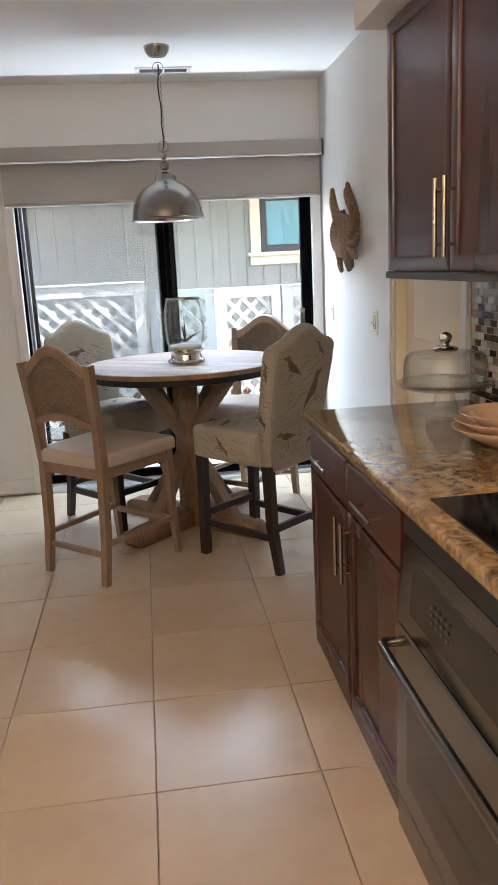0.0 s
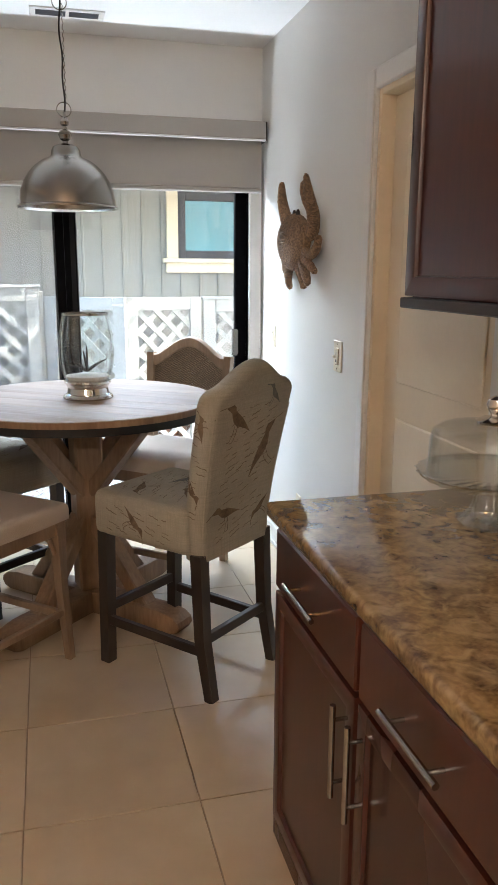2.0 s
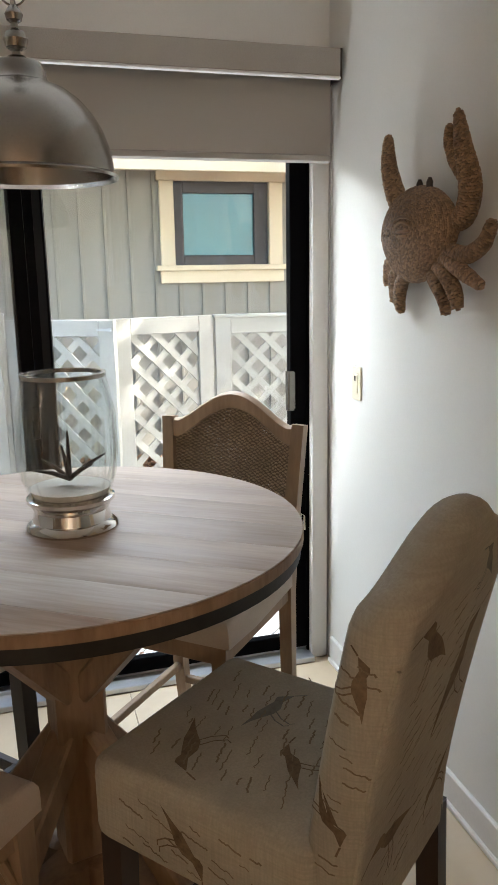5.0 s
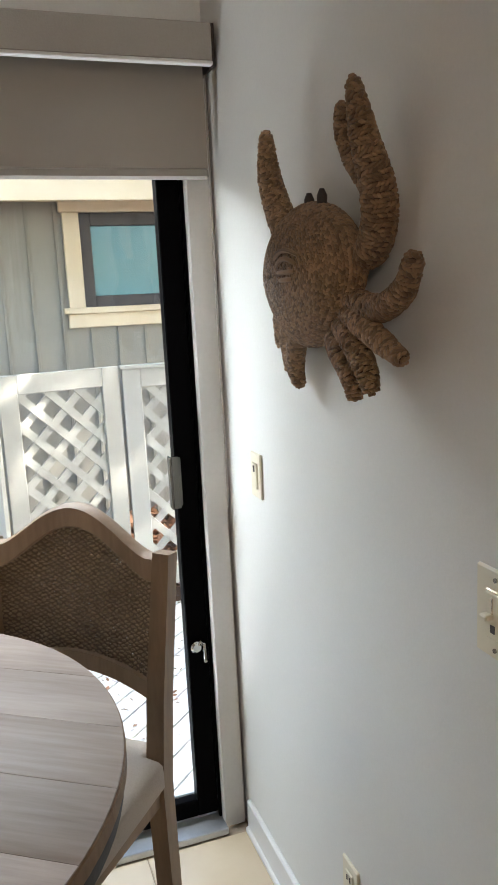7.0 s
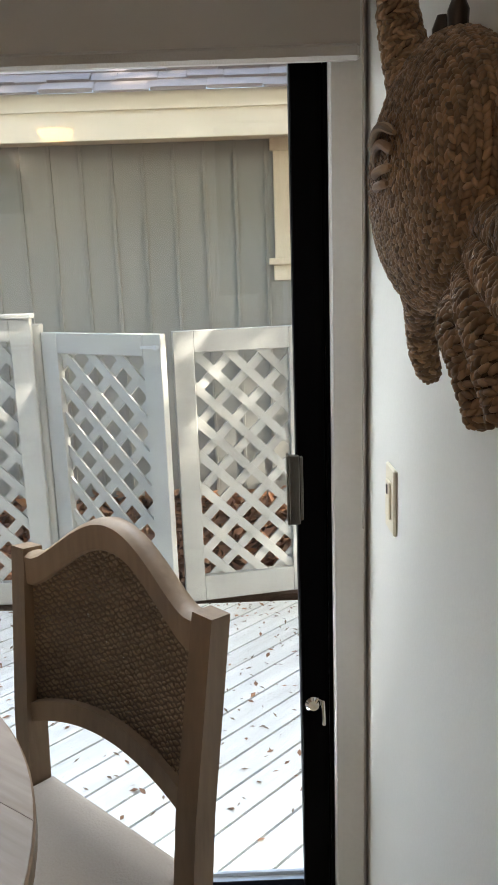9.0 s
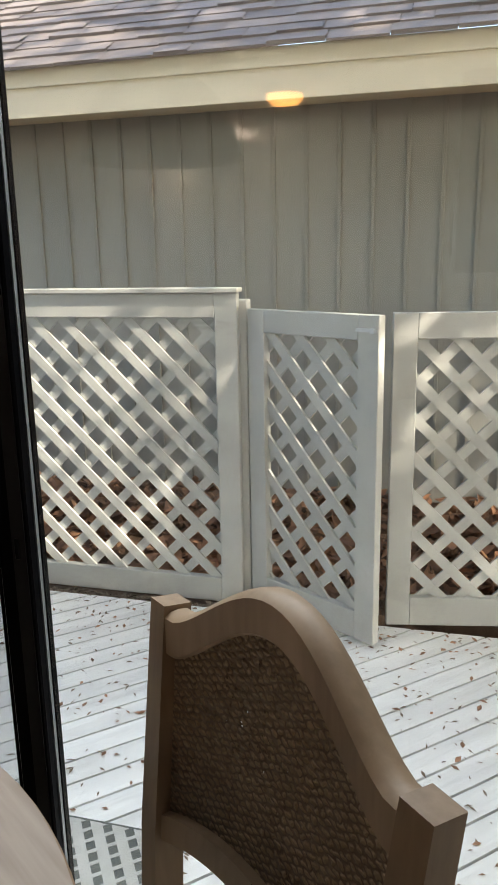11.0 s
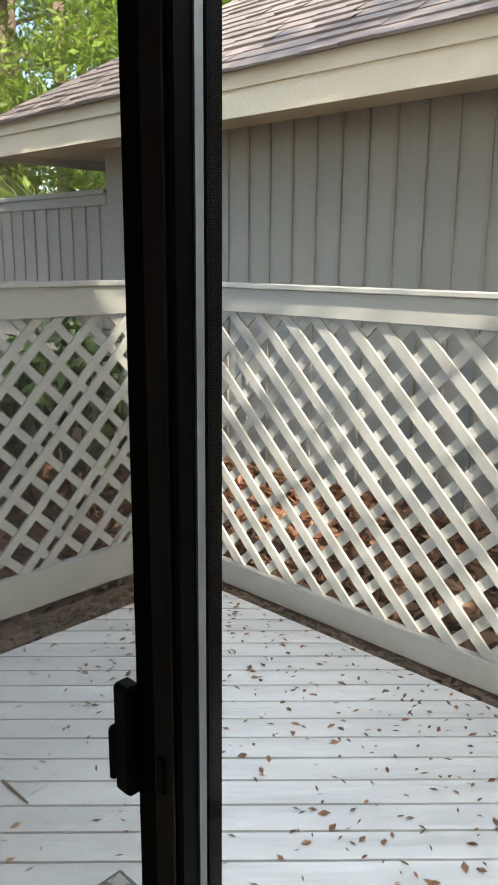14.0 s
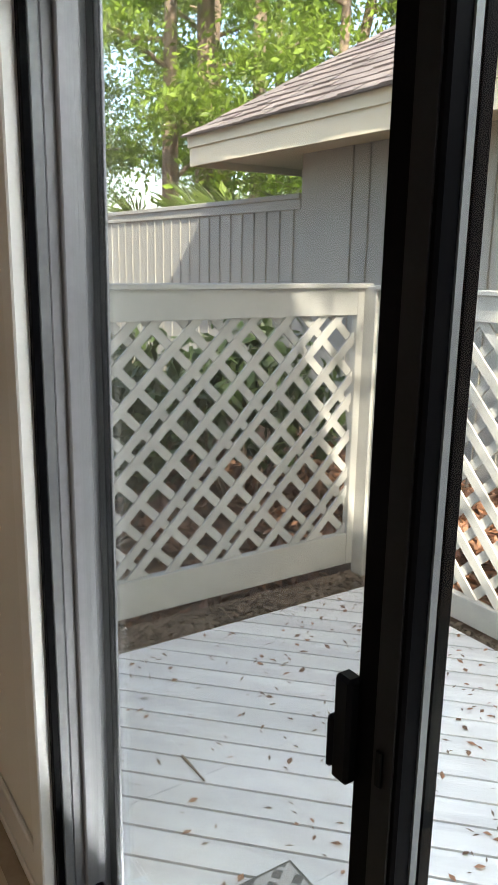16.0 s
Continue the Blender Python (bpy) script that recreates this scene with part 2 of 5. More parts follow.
RUSTIC = material("rustic_brown_wood", (0.30, 0.195, 0.115), (0.17, 0.10, 0.055), 6, 0.6, fine=50, stretch=(1.5, 1.5, 0.3), bump=0.3, vary=0.12)
TAN = material("tan_wood", (0.315, 0.215, 0.135), (0.205, 0.135, 0.08), 6, 0.5, fine=50, stretch=(1.5, 1.5, 0.25), bump=0.1, vary=0.05)
ESPRESSO = material("espresso_wood", (0.030, 0.018, 0.013), (0.017, 0.010, 0.007), 6, 0.4, fine=50, stretch=(1.5, 1.5, 0.3))
IRON = material("dark_iron_band", (0.02, 0.019, 0.018), (0.012, 0.012, 0.011), 12, 0.5, 0.4, bump=0.15)
LINEN = material("linen_seat", (0.48, 0.41, 0.345), (0.42, 0.355, 0.295), 5, 0.9, bump=0.3, fine=260)
PRINT = slub_linen("bird_print_linen", (0.41, 0.38, 0.315), (0.32, 0.295, 0.24))
INK = material("brown_print_ink", (0.20, 0.145, 0.09), (0.055, 0.038, 0.025), 30, 0.92, fine=140, bump=0.2, lo=0.3, hi=0.7)
INK_GREY = material("grey_print_ink", (0.17, 0.17, 0.16), (0.11, 0.11, 0.10), 22, 0.92, fine=140)
INK_FINE = material("script_print_ink", (0.20, 0.155, 0.105), (0.13, 0.10, 0.065), 30, 0.92, fine=140)
CANE = woven("woven_cane", (0.36, 0.26, 0.165), (0.21, 0.145, 0.09), 42, 1.0, zig=3.0)
cane_n, cane_l = CANE.node_tree.nodes, CANE.node_tree.links
holes, gate, both, clear, mixer = cane_n.new("ShaderNodeTexVoronoi"), cane_n.new("ShaderNodeTexNoise"), cane_n.new("ShaderNodeMath"), cane_n.new("ShaderNodeBsdfTransparent"), cane_n.new("ShaderNodeMixShader")
holes.inputs["Scale"].default_value, gate.inputs["Scale"].default_value = 105, 9
low_, high_ = cane_n.new("ShaderNodeMath"), cane_n.new("ShaderNodeMath")
low_.operation, high_.operation, both.operation = "LESS_THAN", "GREATER_THAN", "MULTIPLY"
low_.inputs[1].default_value, high_.inputs[1].default_value = 0.20, 0.52
cane_at = cane_n.new("ShaderNodeTexCoord").outputs["Object"]
cane_flat = cane_n.new("ShaderNodeMapping")
cane_flat.inputs["Scale"].default_value = (1, 0, 1)
cane_l.new(cane_at, cane_flat.inputs["Vector"])
for tex_, test_, out_ in ((holes, low_, "Distance"), (gate, high_, "Fac")):
    cane_l.new(cane_flat.outputs[0], tex_.inputs["Vector"])
    cane_l.new(tex_.outputs[out_], test_.inputs[0])
cane_l.new(low_.outputs[0], both.inputs[0])
cane_l.new(high_.outputs[0], both.inputs[1])
cane_l.new(both.outputs[0], mixer.inputs[0])
cane_l.new(cane_n["Principled BSDF"].outputs[0], mixer.inputs[1])
cane_l.new(clear.outputs[0], mixer.inputs[2])
cane_l.new(mixer.outputs[0], cane_n["Material Output"].inputs["Surface"])
ROPE = leaf_material("seagrass_rope", (0.31, 0.195, 0.108), (0.17, 0.10, 0.053), 0.0, 0.55, 1.4)
ROPE.node_tree.nodes["Principled BSDF"].inputs["Roughness"].default_value = 0.7
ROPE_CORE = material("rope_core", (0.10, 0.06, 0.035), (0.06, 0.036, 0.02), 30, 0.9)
PORCELAIN = material("bisque_porcelain", (0.70, 0.52, 0.36), (0.66, 0.48, 0.33), 5, 0.25)
SAND = material("white_sand", (0.70, 0.67, 0.62), (0.6, 0.57, 0.52), 20, 0.9, bump=0.5)
TWIG = material("dark_coral", (0.06, 0.05, 0.045), (0.04, 0.033, 0.03), 20, 0.8)
CORD = material("black_cord", (0.015, 0.014, 0.013), None, 20, 0.7)
DECK = material("painted_deck", (0.86, 0.85, 0.825), (0.64, 0.63, 0.61), 5, 0.6, fine=30, stretch=(0.25, 2.5, 1), bump=0.2, vary=0.05)
FENCE = material("painted_fence", (0.42, 0.415, 0.385), (0.34, 0.335, 0.31), 4, 0.6, fine=60, bump=0.15, vary=0.05)
SIDING = material("grey_siding", (0.30, 0.292, 0.258), (0.258, 0.252, 0.225), 2.5, 0.75, fine=35, stretch=(1, 1, 0.2), bump=0.2)
BATTEN = material("grey_batten", (0.275, 0.268, 0.236), (0.23, 0.224, 0.198), 4, 0.75, fine=35, stretch=(1, 1, 0.2), bump=0.2)
FASCIA = material("cream_fascia", (0.70, 0.62, 0.46), (0.64, 0.56, 0.41), 3, 0.6, fine=40, bump=0.1)
DARKFRAME = material("dark_window_frame", (0.05, 0.05, 0.058), None, 8, 0.5)
# blue base colour stands in for the sky reflected in the pane
SKYGLASS = material("painted_sky_glass", (0.10, 0.28, 0.34), (0.08, 0.22, 0.28), 2, 0.05, spec=0.35)
SHINGLE = leaf_material("roof_shingle", (0.235, 0.195, 0.175), (0.17, 0.14, 0.125), 0.0, 0.82, 1.2)
BARK = material("bark", (0.23, 0.17, 0.12), (0.12, 0.085, 0.06), 7, 0.9, fine=35, stretch=(1, 1, 0.25), bump=0.8)
LEAF = leaf_material("green_leaf", (0.27, 0.38, 0.055), (0.15, 0.23, 0.03), 0.6)
FROND = leaf_material("palm_leaf", (0.15, 0.20, 0.05), (0.09, 0.13, 0.03), 0.4)
SHRUB = leaf_material("shrub_leaf", (0.06, 0.10, 0.025), (0.035, 0.06, 0.015), 0.35)
DRY = leaf_material("dry_leaf", (0.36, 0.175, 0.095), (0.16, 0.085, 0.048), 0.2)
LITTER = material("leaf_litter_ground", (0.16, 0.095, 0.06), (0.07, 0.042, 0.026), 9, 0.95, fine=40, bump=0.8, detail=8)
MAT_WHITE = material("mat_white_stripe", (0.52, 0.51, 0.48), (0.42, 0.41, 0.38), 20, 0.95, bump=0.5, fine=200)
MAT_GREY = material("mat_grey_weave", (0.13, 0.14, 0.13), (0.09, 0.095, 0.09), 20, 0.95, bump=0.5, fine=200)
MOSAIC = [material("mosaic_" + k, c, d, 9, r, vary=0.2) for k, c, d, r in (
    ("brown", (0.10, 0.055, 0.035), (0.06, 0.03, 0.02), 0.15), ("taupe", (0.30, 0.26, 0.22), (0.24, 0.2, 0.17), 0.2),
    ("silver", (0.55, 0.53, 0.50), (0.45, 0.43, 0.4), 0.12), ("dark", (0.05, 0.035, 0.03), (0.03, 0.02, 0.02), 0.12))]
BULB = glowing("warm_bulb", (1.0, 0.42, 0.10), 5.0)
BULB2 = glowing("soft_bulb", (1.0, 0.85, 0.65), 1.5)


# ---- mesh helpers ----
def finish(bm, name, mat, smooth=35):
    bmesh.ops.recalc_face_normals(bm, faces=bm.faces)
    me = bpy.data.meshes.new(name)
    bm.to_mesh(me)
    bm.free()
    me.materials.append(mat)
    if smooth:
        me.shade_smooth()
        me.set_sharp_from_angle(angle=radians(smooth))
    return me


def part(name, bm, mat, parent, label="", smooth=35):
    ob = new(name, finish(bm, name, mat, smooth))
    ob.parent = parent
    return tagged(ob, label)


def thing(name, label, category, group="", kind="", at=None):
    ob = new(name)
    ob.empty_display_size = 0.1
    if at is not None:
        ob.matrix_basis = at
    return tagged(ob, label, category, group, kind)


def solid(name, bm, mat, label, category="", kind="", at=None, group="", smooth=35):
    ob = new(name, finish(bm, name, mat, smooth))
    if at is not None:
        ob.matrix_basis = at
    return tagged(ob, label, category, group, kind)


def piece(name, mesh, parent, m=None):
    ob = new(name, mesh)
    ob.parent = parent
    if m is not None:
        ob.matrix_basis = m
    return ob


def box(bm, x0, y0, z0, x1, y1, z1, bev=0.0, m=None, seg=1):
    made = bmesh.ops.create_cube(bm, size=1.0)["verts"]
    bmesh.ops.scale(bm, verts=made, vec=(x1 - x0, y1 - y0, z1 - z0))
    bmesh.ops.translate(bm, verts=made, vec=((x0 + x1) / 2, (y0 + y1) / 2, (z0 + z1) / 2))
    if m is not None:
        bmesh.ops.transform(bm, matrix=m, verts=made)
    if bev:
        edges = list({e for v in made for e in v.link_edges})
        bmesh.ops.bevel(bm, geom=edges, offset=bev, segments=seg, affect="EDGES", profile=0.5)
    return bm


def boxes(*rows, bev=0.0):
    bm = bmesh.new()
    for r in rows:
        box(bm, *r, bev=bev)
    return bm


def tube(bm, pts, radii, n=12, caps=True, flat=None, spin=0.0):
    """A round bar through pts; flat squashes its section sideways and up."""
    pts = [Vector(p) for p in pts]
    if not hasattr(radii, "__len__"):
        radii = [radii] * len(pts)
    rings, ref = [], None
    for i, p in enumerate(pts):
        d = (pts[min(i + 1, len(pts) - 1)] - pts[max(i - 1, 0)]).normalized()
        if ref is None:
            ref = Vector((0, 0, 1)) if abs(d.z) < 0.9 else Vector((0, 1, 0))
        u = (ref - d * ref.dot(d)).normalized()
        ref = u
        v = d.cross(u)
        a, b = flat or (1, 1)
        rings.append([bm.verts.new(p + (u * math.cos(spin + k * math.tau / n) * a + v * math.sin(spin + k * math.tau / n) * b) * radii[i]) for k in range(n)])
    for q, r in zip(rings, rings[1:]):
        for k in range(n):
            bm.faces.new((q[k], q[(k + 1) % n], r[(k + 1) % n], r[k]))
    if caps:
        bm.faces.new(rings[0][::-1])
        bm.faces.new(rings[-1])
    return bm


def square_bar(bm, p, q, w, h=None, w2=None, h2=None, up=(0, 0, 1), bev=0.004):
    """A four-sided bar from p to q, w wide and h deep, changing to w2 and h2."""
    p, q = Vector(p), Vector(q)
    h = h or w
    w2, h2 = w2 or w, h2 or h
    d = (q - p).normalized()
    u = Vector(up)
    if abs(u.dot(d)) > 0.95:
        u = Vector((0, 1, 0))
    s = d.cross(u).normalized()
    u = s.cross(d)
    a = [bm.verts.new(p + s * x * w / 2 + u * y * h / 2) for x, y in ((-1, -1), (1, -1), (1, 1), (-1, 1))]
    b = [bm.verts.new(q + s * x * w2 / 2 + u * y * h2 / 2) for x, y in ((-1, -1), (1, -1), (1, 1), (-1, 1))]
    faces = [bm.faces.new(a[::-1]), bm.faces.new(b)]
    faces += [bm.faces.new((a[k], a[(k + 1) % 4], b[(k + 1) % 4], b[k])) for k in range(4)]
    if bev:
        bmesh.ops.bevel(bm, geom=list({e for f in faces for e in f.edges}), offset=bev, segments=1, affect="EDGES", profile=0.5)
    return bm


def bent_bar(bm, pts, widths):
    """A four-sided bar that bends through pts."""
    return tube(bm, pts, [w * 0.7071 for w in widths], 4, spin=math.pi / 4)


def lathe(bm, profile, n=48, center=(0, 0, 0), ribs=0, depth=0.0, close=False):
    """Turns a profile of (radius, height) round the upright axis; ribs flutes it."""
    rings = []
    for r, z in profile:
        ring = []
        for k in range(n):
            a = k * math.tau / n
            rr = r * (1 + depth * math.cos(ribs * a)) if ribs else r
            ring.append(bm.verts.new((center[0] + rr * math.cos(a), center[1] + rr * math.sin(a), center[2] + z)))
        rings.append(ring)
    for q, r in zip(rings, rings[1:]):
        for k in range(n):
            bm.faces.new((q[k], q[(k + 1) % n], r[(k + 1) % n], r[k]))
    if close:
        for k in range(n):
            bm.faces.new((rings[-1][k], rings[-1][(k + 1) % n], rings[0][(k + 1) % n], rings[0][k]))
    else:
        bm.faces.new(rings[0][::-1])
        bm.faces.new(rings[-1])
    return bm


def prism(bm, outline, thick, m=None, bev=0.0):
    """A slab: the outline in the xy plane, thick in z."""
    low = [bm.verts.new((x, y, 0)) for x, y in outline]
    high = [bm.verts.new((x, y, thick)) for x, y in outline]
    n = len(outline)
    faces = [bm.faces.new(low[::-1]), bm.faces.new(high)]
    faces += [bm.faces.new((low[k], low[(k + 1) % n], high[(k + 1) % n], high[k])) for k in range(n)]
    if m is not None:
        bmesh.ops.transform(bm, matrix=m, verts=low + high)
    if bev:
        edges = list({e for f in faces[:2] for e in f.edges})
        bmesh.ops.bevel(bm, geom=edges, offset=bev, segments=2, affect="EDGES", profile=0.5)
    return bm


def clip_poly(poly, x0, y0, x1, y1):
    """The part of a convex polygon inside a rectangle."""
    for axis, lim, sign in ((0, x0, 1), (0, x1, -1), (1, y0, 1), (1, y1, -1)):
        out = []
        for i, p in enumerate(poly):
            q = poly[(i + 1) % len(poly)]
            a, b = sign * (p[axis] - lim), sign * (q[axis] - lim)
            if a >= 0:
                out.append(p)
            if (a >= 0) != (b >= 0):
                t = a / (a - b)
                out.append((p[0] + t * (q[0] - p[0]), p[1] + t * (q[1] - p[1])))
        poly = out
        if len(poly) < 3:
            return []
    return poly


def band(x, y, angle, width, length):
    c, s = math.cos(angle), math.sin(angle)
    return [(x + c * a * length - s * b * width / 2, y + s * a * length + c * b * width / 2) for a, b in ((-1, -1), (1, -1), (1, 1), (-1, 1))]

# ---- the room ----
EAST, NORTH, SOUTH, WEST, TOP = 1.29, 5.367, -2.3, -1.75, 2.597
floor = solid("floor", boxes((WEST, SOUTH, -0.12, EAST, NORTH, -0.006)), GROUT, "floor of large beige square tiles with brown grout", kind="structure")
bm = boxes((EAST, 3.84, -0.1, EAST + 0.12, 5.52, 2.8), (EAST, SOUTH, -0.1, EAST + 0.12, 2.99, 2.8), (EAST, 2.99, 2.09, EAST + 0.12, 3.84, 2.8))
solid("wall_east", bm, WALL, "pale grey painted wall with a doorway", kind="structure", smooth=0)
bm = boxes((WEST - 0.12, NORTH, -0.1, -0.70, 5.52, 2.8), (-0.70, NORTH, 2.03, 1.225, 5.52, 2.8), (1.225, NORTH, -0.1, EAST, 5.52, 2.8))
solid("wall_north", bm, WALL, "pale grey painted wall around the sliding door", kind="structure", smooth=0)
solid("wall_west", boxes((WEST - 0.12, SOUTH, -0.1, WEST, NORTH, 2.8)), WALL, "plain pale grey painted wall", kind="structure", smooth=0)
solid("wall_south", boxes((WEST - 0.12, SOUTH - 0.12, -0.1, EAST + 0.12, SOUTH, 2.8)), WALL, "plain pale grey painted wall", kind="structure", smooth=0)
solid("ceiling", boxes((WEST, SOUTH, TOP, EAST, NORTH, TOP + 0.1)), CEIL, "smooth white painted ceiling", kind="structure", smooth=0)
# unseen upper wall and eave, added and sized to keep sun off the deck
solid("roof", boxes((WEST - 0.12, 5.42, 2.805, EAST + 2.4, 5.52, 3.80), (WEST - 0.4, SOUTH - 0.4, 3.80, 9.0, 6.00, 3.92)), FASCIA, "unseen upper wall and flat eave added to shade the deck", kind="structure", smooth=0)
solid("soffit_box", boxes((0.86, SOUTH, 2.222, EAST, 2.945, TOP)), WALL, "boxed soffit above the wall cabinets", kind="structure", smooth=0)


def skirting(name, x0, y0, x1, y1, dx, dy):
    bm = bmesh.new()
    box(bm, min(x0, x1 + dx * 0.014), min(y0, y1 + dy * 0.014), 0, max(x0, x1 + dx * 0.014), max(y0, y1 + dy * 0.014), 0.105, 0.004)
    box(bm, min(x0, x1 + dx * 0.022), min(y0, y1 + dy * 0.022), 0, max(x0, x1 + dx * 0.022), max(y0, y1 + dy * 0.022), 0.02, 0.004)
    return solid(name, bm, TRIM, "white painted baseboard along the wall", kind="structure")


skirting("baseboard", EAST, 3.915, EAST, 5.30, -1, 0)
skirting("baseboard", WEST, NORTH, -0.762, NORTH, 0, -1)

# the doorway in the east wall
frame_e = thing("door_frame", "white painted door casing around a cream door", "door frame", kind="structure")
for y0, y1, z0, z1 in ((3.835, 3.912, 0, 2.155), (2.918, 2.995, 0, 2.155), (2.995, 3.835, 2.085, 2.155)):
    part("casing", boxes((EAST - 0.016, y0, z0, EAST + 0.001, y1, z1), (EAST - 0.022, y0 + 0.006, z0, EAST - 0.015, y1 - 0.03, z1 - 0.004), bev=0.003), TRIM, frame_e)
for y0, y1 in ((3.815, 3.837), (2.993, 3.013)):
    part("jamb", boxes((EAST - 0.001, y0, 0, EAST + 0.118, y1, 2.085), bev=0.002), CREAM, frame_e)
part("head_jamb", boxes((EAST - 0.001, 3.013, 2.065, EAST + 0.118, 3.815, 2.087), bev=0.002), CREAM, frame_e)
door_e = thing("door_1", "plain cream painted interior door, closed", "door", kind="structure")
part("slab", boxes((EAST + 0.052, 3.016, 0.012, EAST + 0.088, 3.812, 2.060), bev=0.002), CREAM, door_e)
for z0, z1 in ((0.25, 0.95), (1.08, 1.92)):
    b = bmesh.new()
    box(b, EAST + 0.046, 3.13, z0, EAST + 0.0515, 3.70, z1, 0.005)
    part("panel", b, CREAM, door_e)

# ---- sliding door ----
slider = thing("sliding_glass_door", "black aluminium sliding glass door with white trim", "sliding door", kind="structure", at=pose(0.004, 0.037, 0))
for x0, x1 in ((1.212, 1.278), (-0.766, -0.700)):
    part("casing", boxes((x0, 5.302, 0, x1, 5.331, 2.09), bev=0.004), TRIM, slider, "white painted trim")
part("head_casing", boxes((-0.70, 5.302, 2.03, 1.212, 5.331, 2.09), bev=0.004), TRIM, slider)
for x0, x1 in ((1.205, 1.226), (-0.70, -0.682)):
    part("side_track", boxes((x0, 5.331, 0.0, x1, 5.346, 2.03), bev=0.002), BLACKALU, slider)
    part("jamb_strip", boxes((x0, 5.347, 0.0, x1, 5.368, 2.03), bev=0.002), SILVER if x0 > 0 else STRIP, slider)
    part("outer_jamb", boxes((x0, 5.369, 0.0, x1, 5.452, 2.03), bev=0.002), JAMBGREY, slider)
    part("brick_mould", boxes((x0, 5.453, -0.03, x1 + (0 if x0 > 0 else 0.012), 5.48, 2.03), bev=0.003), JAMBGREY, slider)
part("head_track", boxes((-0.682, 5.331, 1.99, 1.205, 5.46, 2.03)), BLACKALU, slider)
part("sill", boxes((-0.70, 5.27, 0.0, 1.215, 5.372, 0.022), (-0.70, 5.372, 0.0, 1.215, 5.48, 0.026), bev=0.003), SILVER, slider, "silver aluminium threshold")
for y in (5.352, 5.412, 5.458):
    part("rail", boxes((-0.682, y, 0.022, 1.205, y + 0.008, 0.036)), SILVER, slider)


def sash(name, x0, x1, y, label, w=0.062):
    s = part(name, boxes((x0, y, 0.036, x0 + w, y + 0.044, 1.992), bev=0.003), BLACKALU, slider, label)
    part("stile", boxes((x1 - 0.062, y, 0.036, x1, y + 0.044, 1.992), bev=0.003), BLACKALU, s)
    part("bottom_rail", boxes((x0 + w, y, 0.036, x1 - 0.062, y + 0.036, 0.092), bev=0.003), BLACKALU, s)
    part("top_rail", boxes((x0 + w, y, 1.93, x1 - 0.062, y + 0.036, 1.992), bev=0.003), BLACKALU, s)
    g = part("pane", boxes((x0 + w - 0.002, y + 0.016, 0.09, x1 - 0.06, y + 0.021, 1.932)), GLASS, s, "clear glass", smooth=0)
    g.visible_shadow = False
    return s


right = sash("sliding_sash", 0.234, 1.204, 5.338, "black framed sliding sash")
part("stile_edge", boxes((0.264, 5.3355, 0.04, 0.289, 5.338, 1.99)), GREYALU, right, "dark grey profile")
part("weather_strip", boxes((0.296, 5.3585, 0.04, 0.2985, 5.3670, 1.99)), STRIP, right, "grey strip")
part("stile_lip", boxes((0.296, 5.3685, 0.04, 0.3005, 5.382, 1.99)), BLACKALU, right)
left = sash("fixed_sash", -0.682, 0.252, 5.390, "black framed fixed sash", 0.018)
# left stile coloured grey in place of the grazing sheen on dark aluminium
left.data.materials[0] = JAMBGREY
b = boxes((1.124, 5.306, 1.005, 1.146, 5.318, 1.152), (1.146, 5.316, 1.01, 1.154, 5.338, 1.147), (1.120, 5.302, 1.005, 1.126, 5.334, 1.152), bev=0.002)
part("pull_handle", b, STEEL, right, "grey metal pull handle")
b = bmesh.new()
lathe(b, [(0.018, -0.006), (0.018, 0.004), (0.012, 0.010)], 20, (0, 0, 0))
bmesh.ops.transform(b, matrix=pose(1.168, 5.334, 0.580, 90), verts=b.verts)
tube(b, [(1.172, 5.330, 0.583), (1.180, 5.322, 0.601), (1.188, 5.322, 0.591), (1.190, 5.322, 0.535)], 0.005, 8)
part("thumb_latch", b, CHROME, right, "small chrome latch")
b = boxes((0.214, 5.326, 0.962, 0.238, 5.346, 1.075), (0.209, 5.322, 0.972, 0.218, 5.344, 1.03), bev=0.004)
part("screen_handle", b, DARKPLASTIC, right, "black plastic pull")
b = boxes((0.270, 5.332, 0.985, 0.278, 5.3358, 1.022), bev=0.001)
part("keeper", b, DARKPLASTIC, right)
scr = part("insect_screen", boxes((-0.665, 5.454, 0.06, 0.182, 5.455, 1.96)), SCREEN, slider, "fine grey insect screen", smooth=0)
part("screen_frame", boxes((-0.676, 5.448, 0.03, -0.640, 5.462, 1.99), (0.180, 5.448, 0.03, 0.215, 5.462, 1.99), (-0.64, 5.448, 0.03, 0.18, 5.462, 0.065), (-0.64, 5.448, 1.955, 0.18, 5.462, 1.99), bev=0.002), GREYALU, slider)

# roller blind and its valance
blind = thing("roller_blind", "taupe woven roller blind, partly lowered", "blind", at=pose(0.004, 0.035, 0.006))
part("fabric", boxes((-0.745, 5.262, 1.885, 1.262, 5.264, 2.16)), BLIND, blind, smooth=0)
part("hem_bar", boxes((-0.745, 5.252, 1.862, 1.262, 5.274, 1.889), bev=0.006), VALANCE, blind)
part("roller", tube(bmesh.new(), [(-0.75, 5.263, 2.17), (1.265, 5.263, 2.17)], 0.022, 16), VALANCE, blind)
part("bead_chain", tube(bmesh.new(), [(1.268, 5.268, 2.13), (1.2685, 5.27, 1.0)], 0.0022, 6), VALANCE, blind)
pelmet = thing("blind_valance", "fabric-covered valance box above the sliding door", "valance", at=pose(0.004, 0.035, 0.006))
part("fascia_board", boxes((-1.05, 5.185, 2.122, 1.266, 5.199, 2.208), bev=0.003), VALANCE, pelmet)
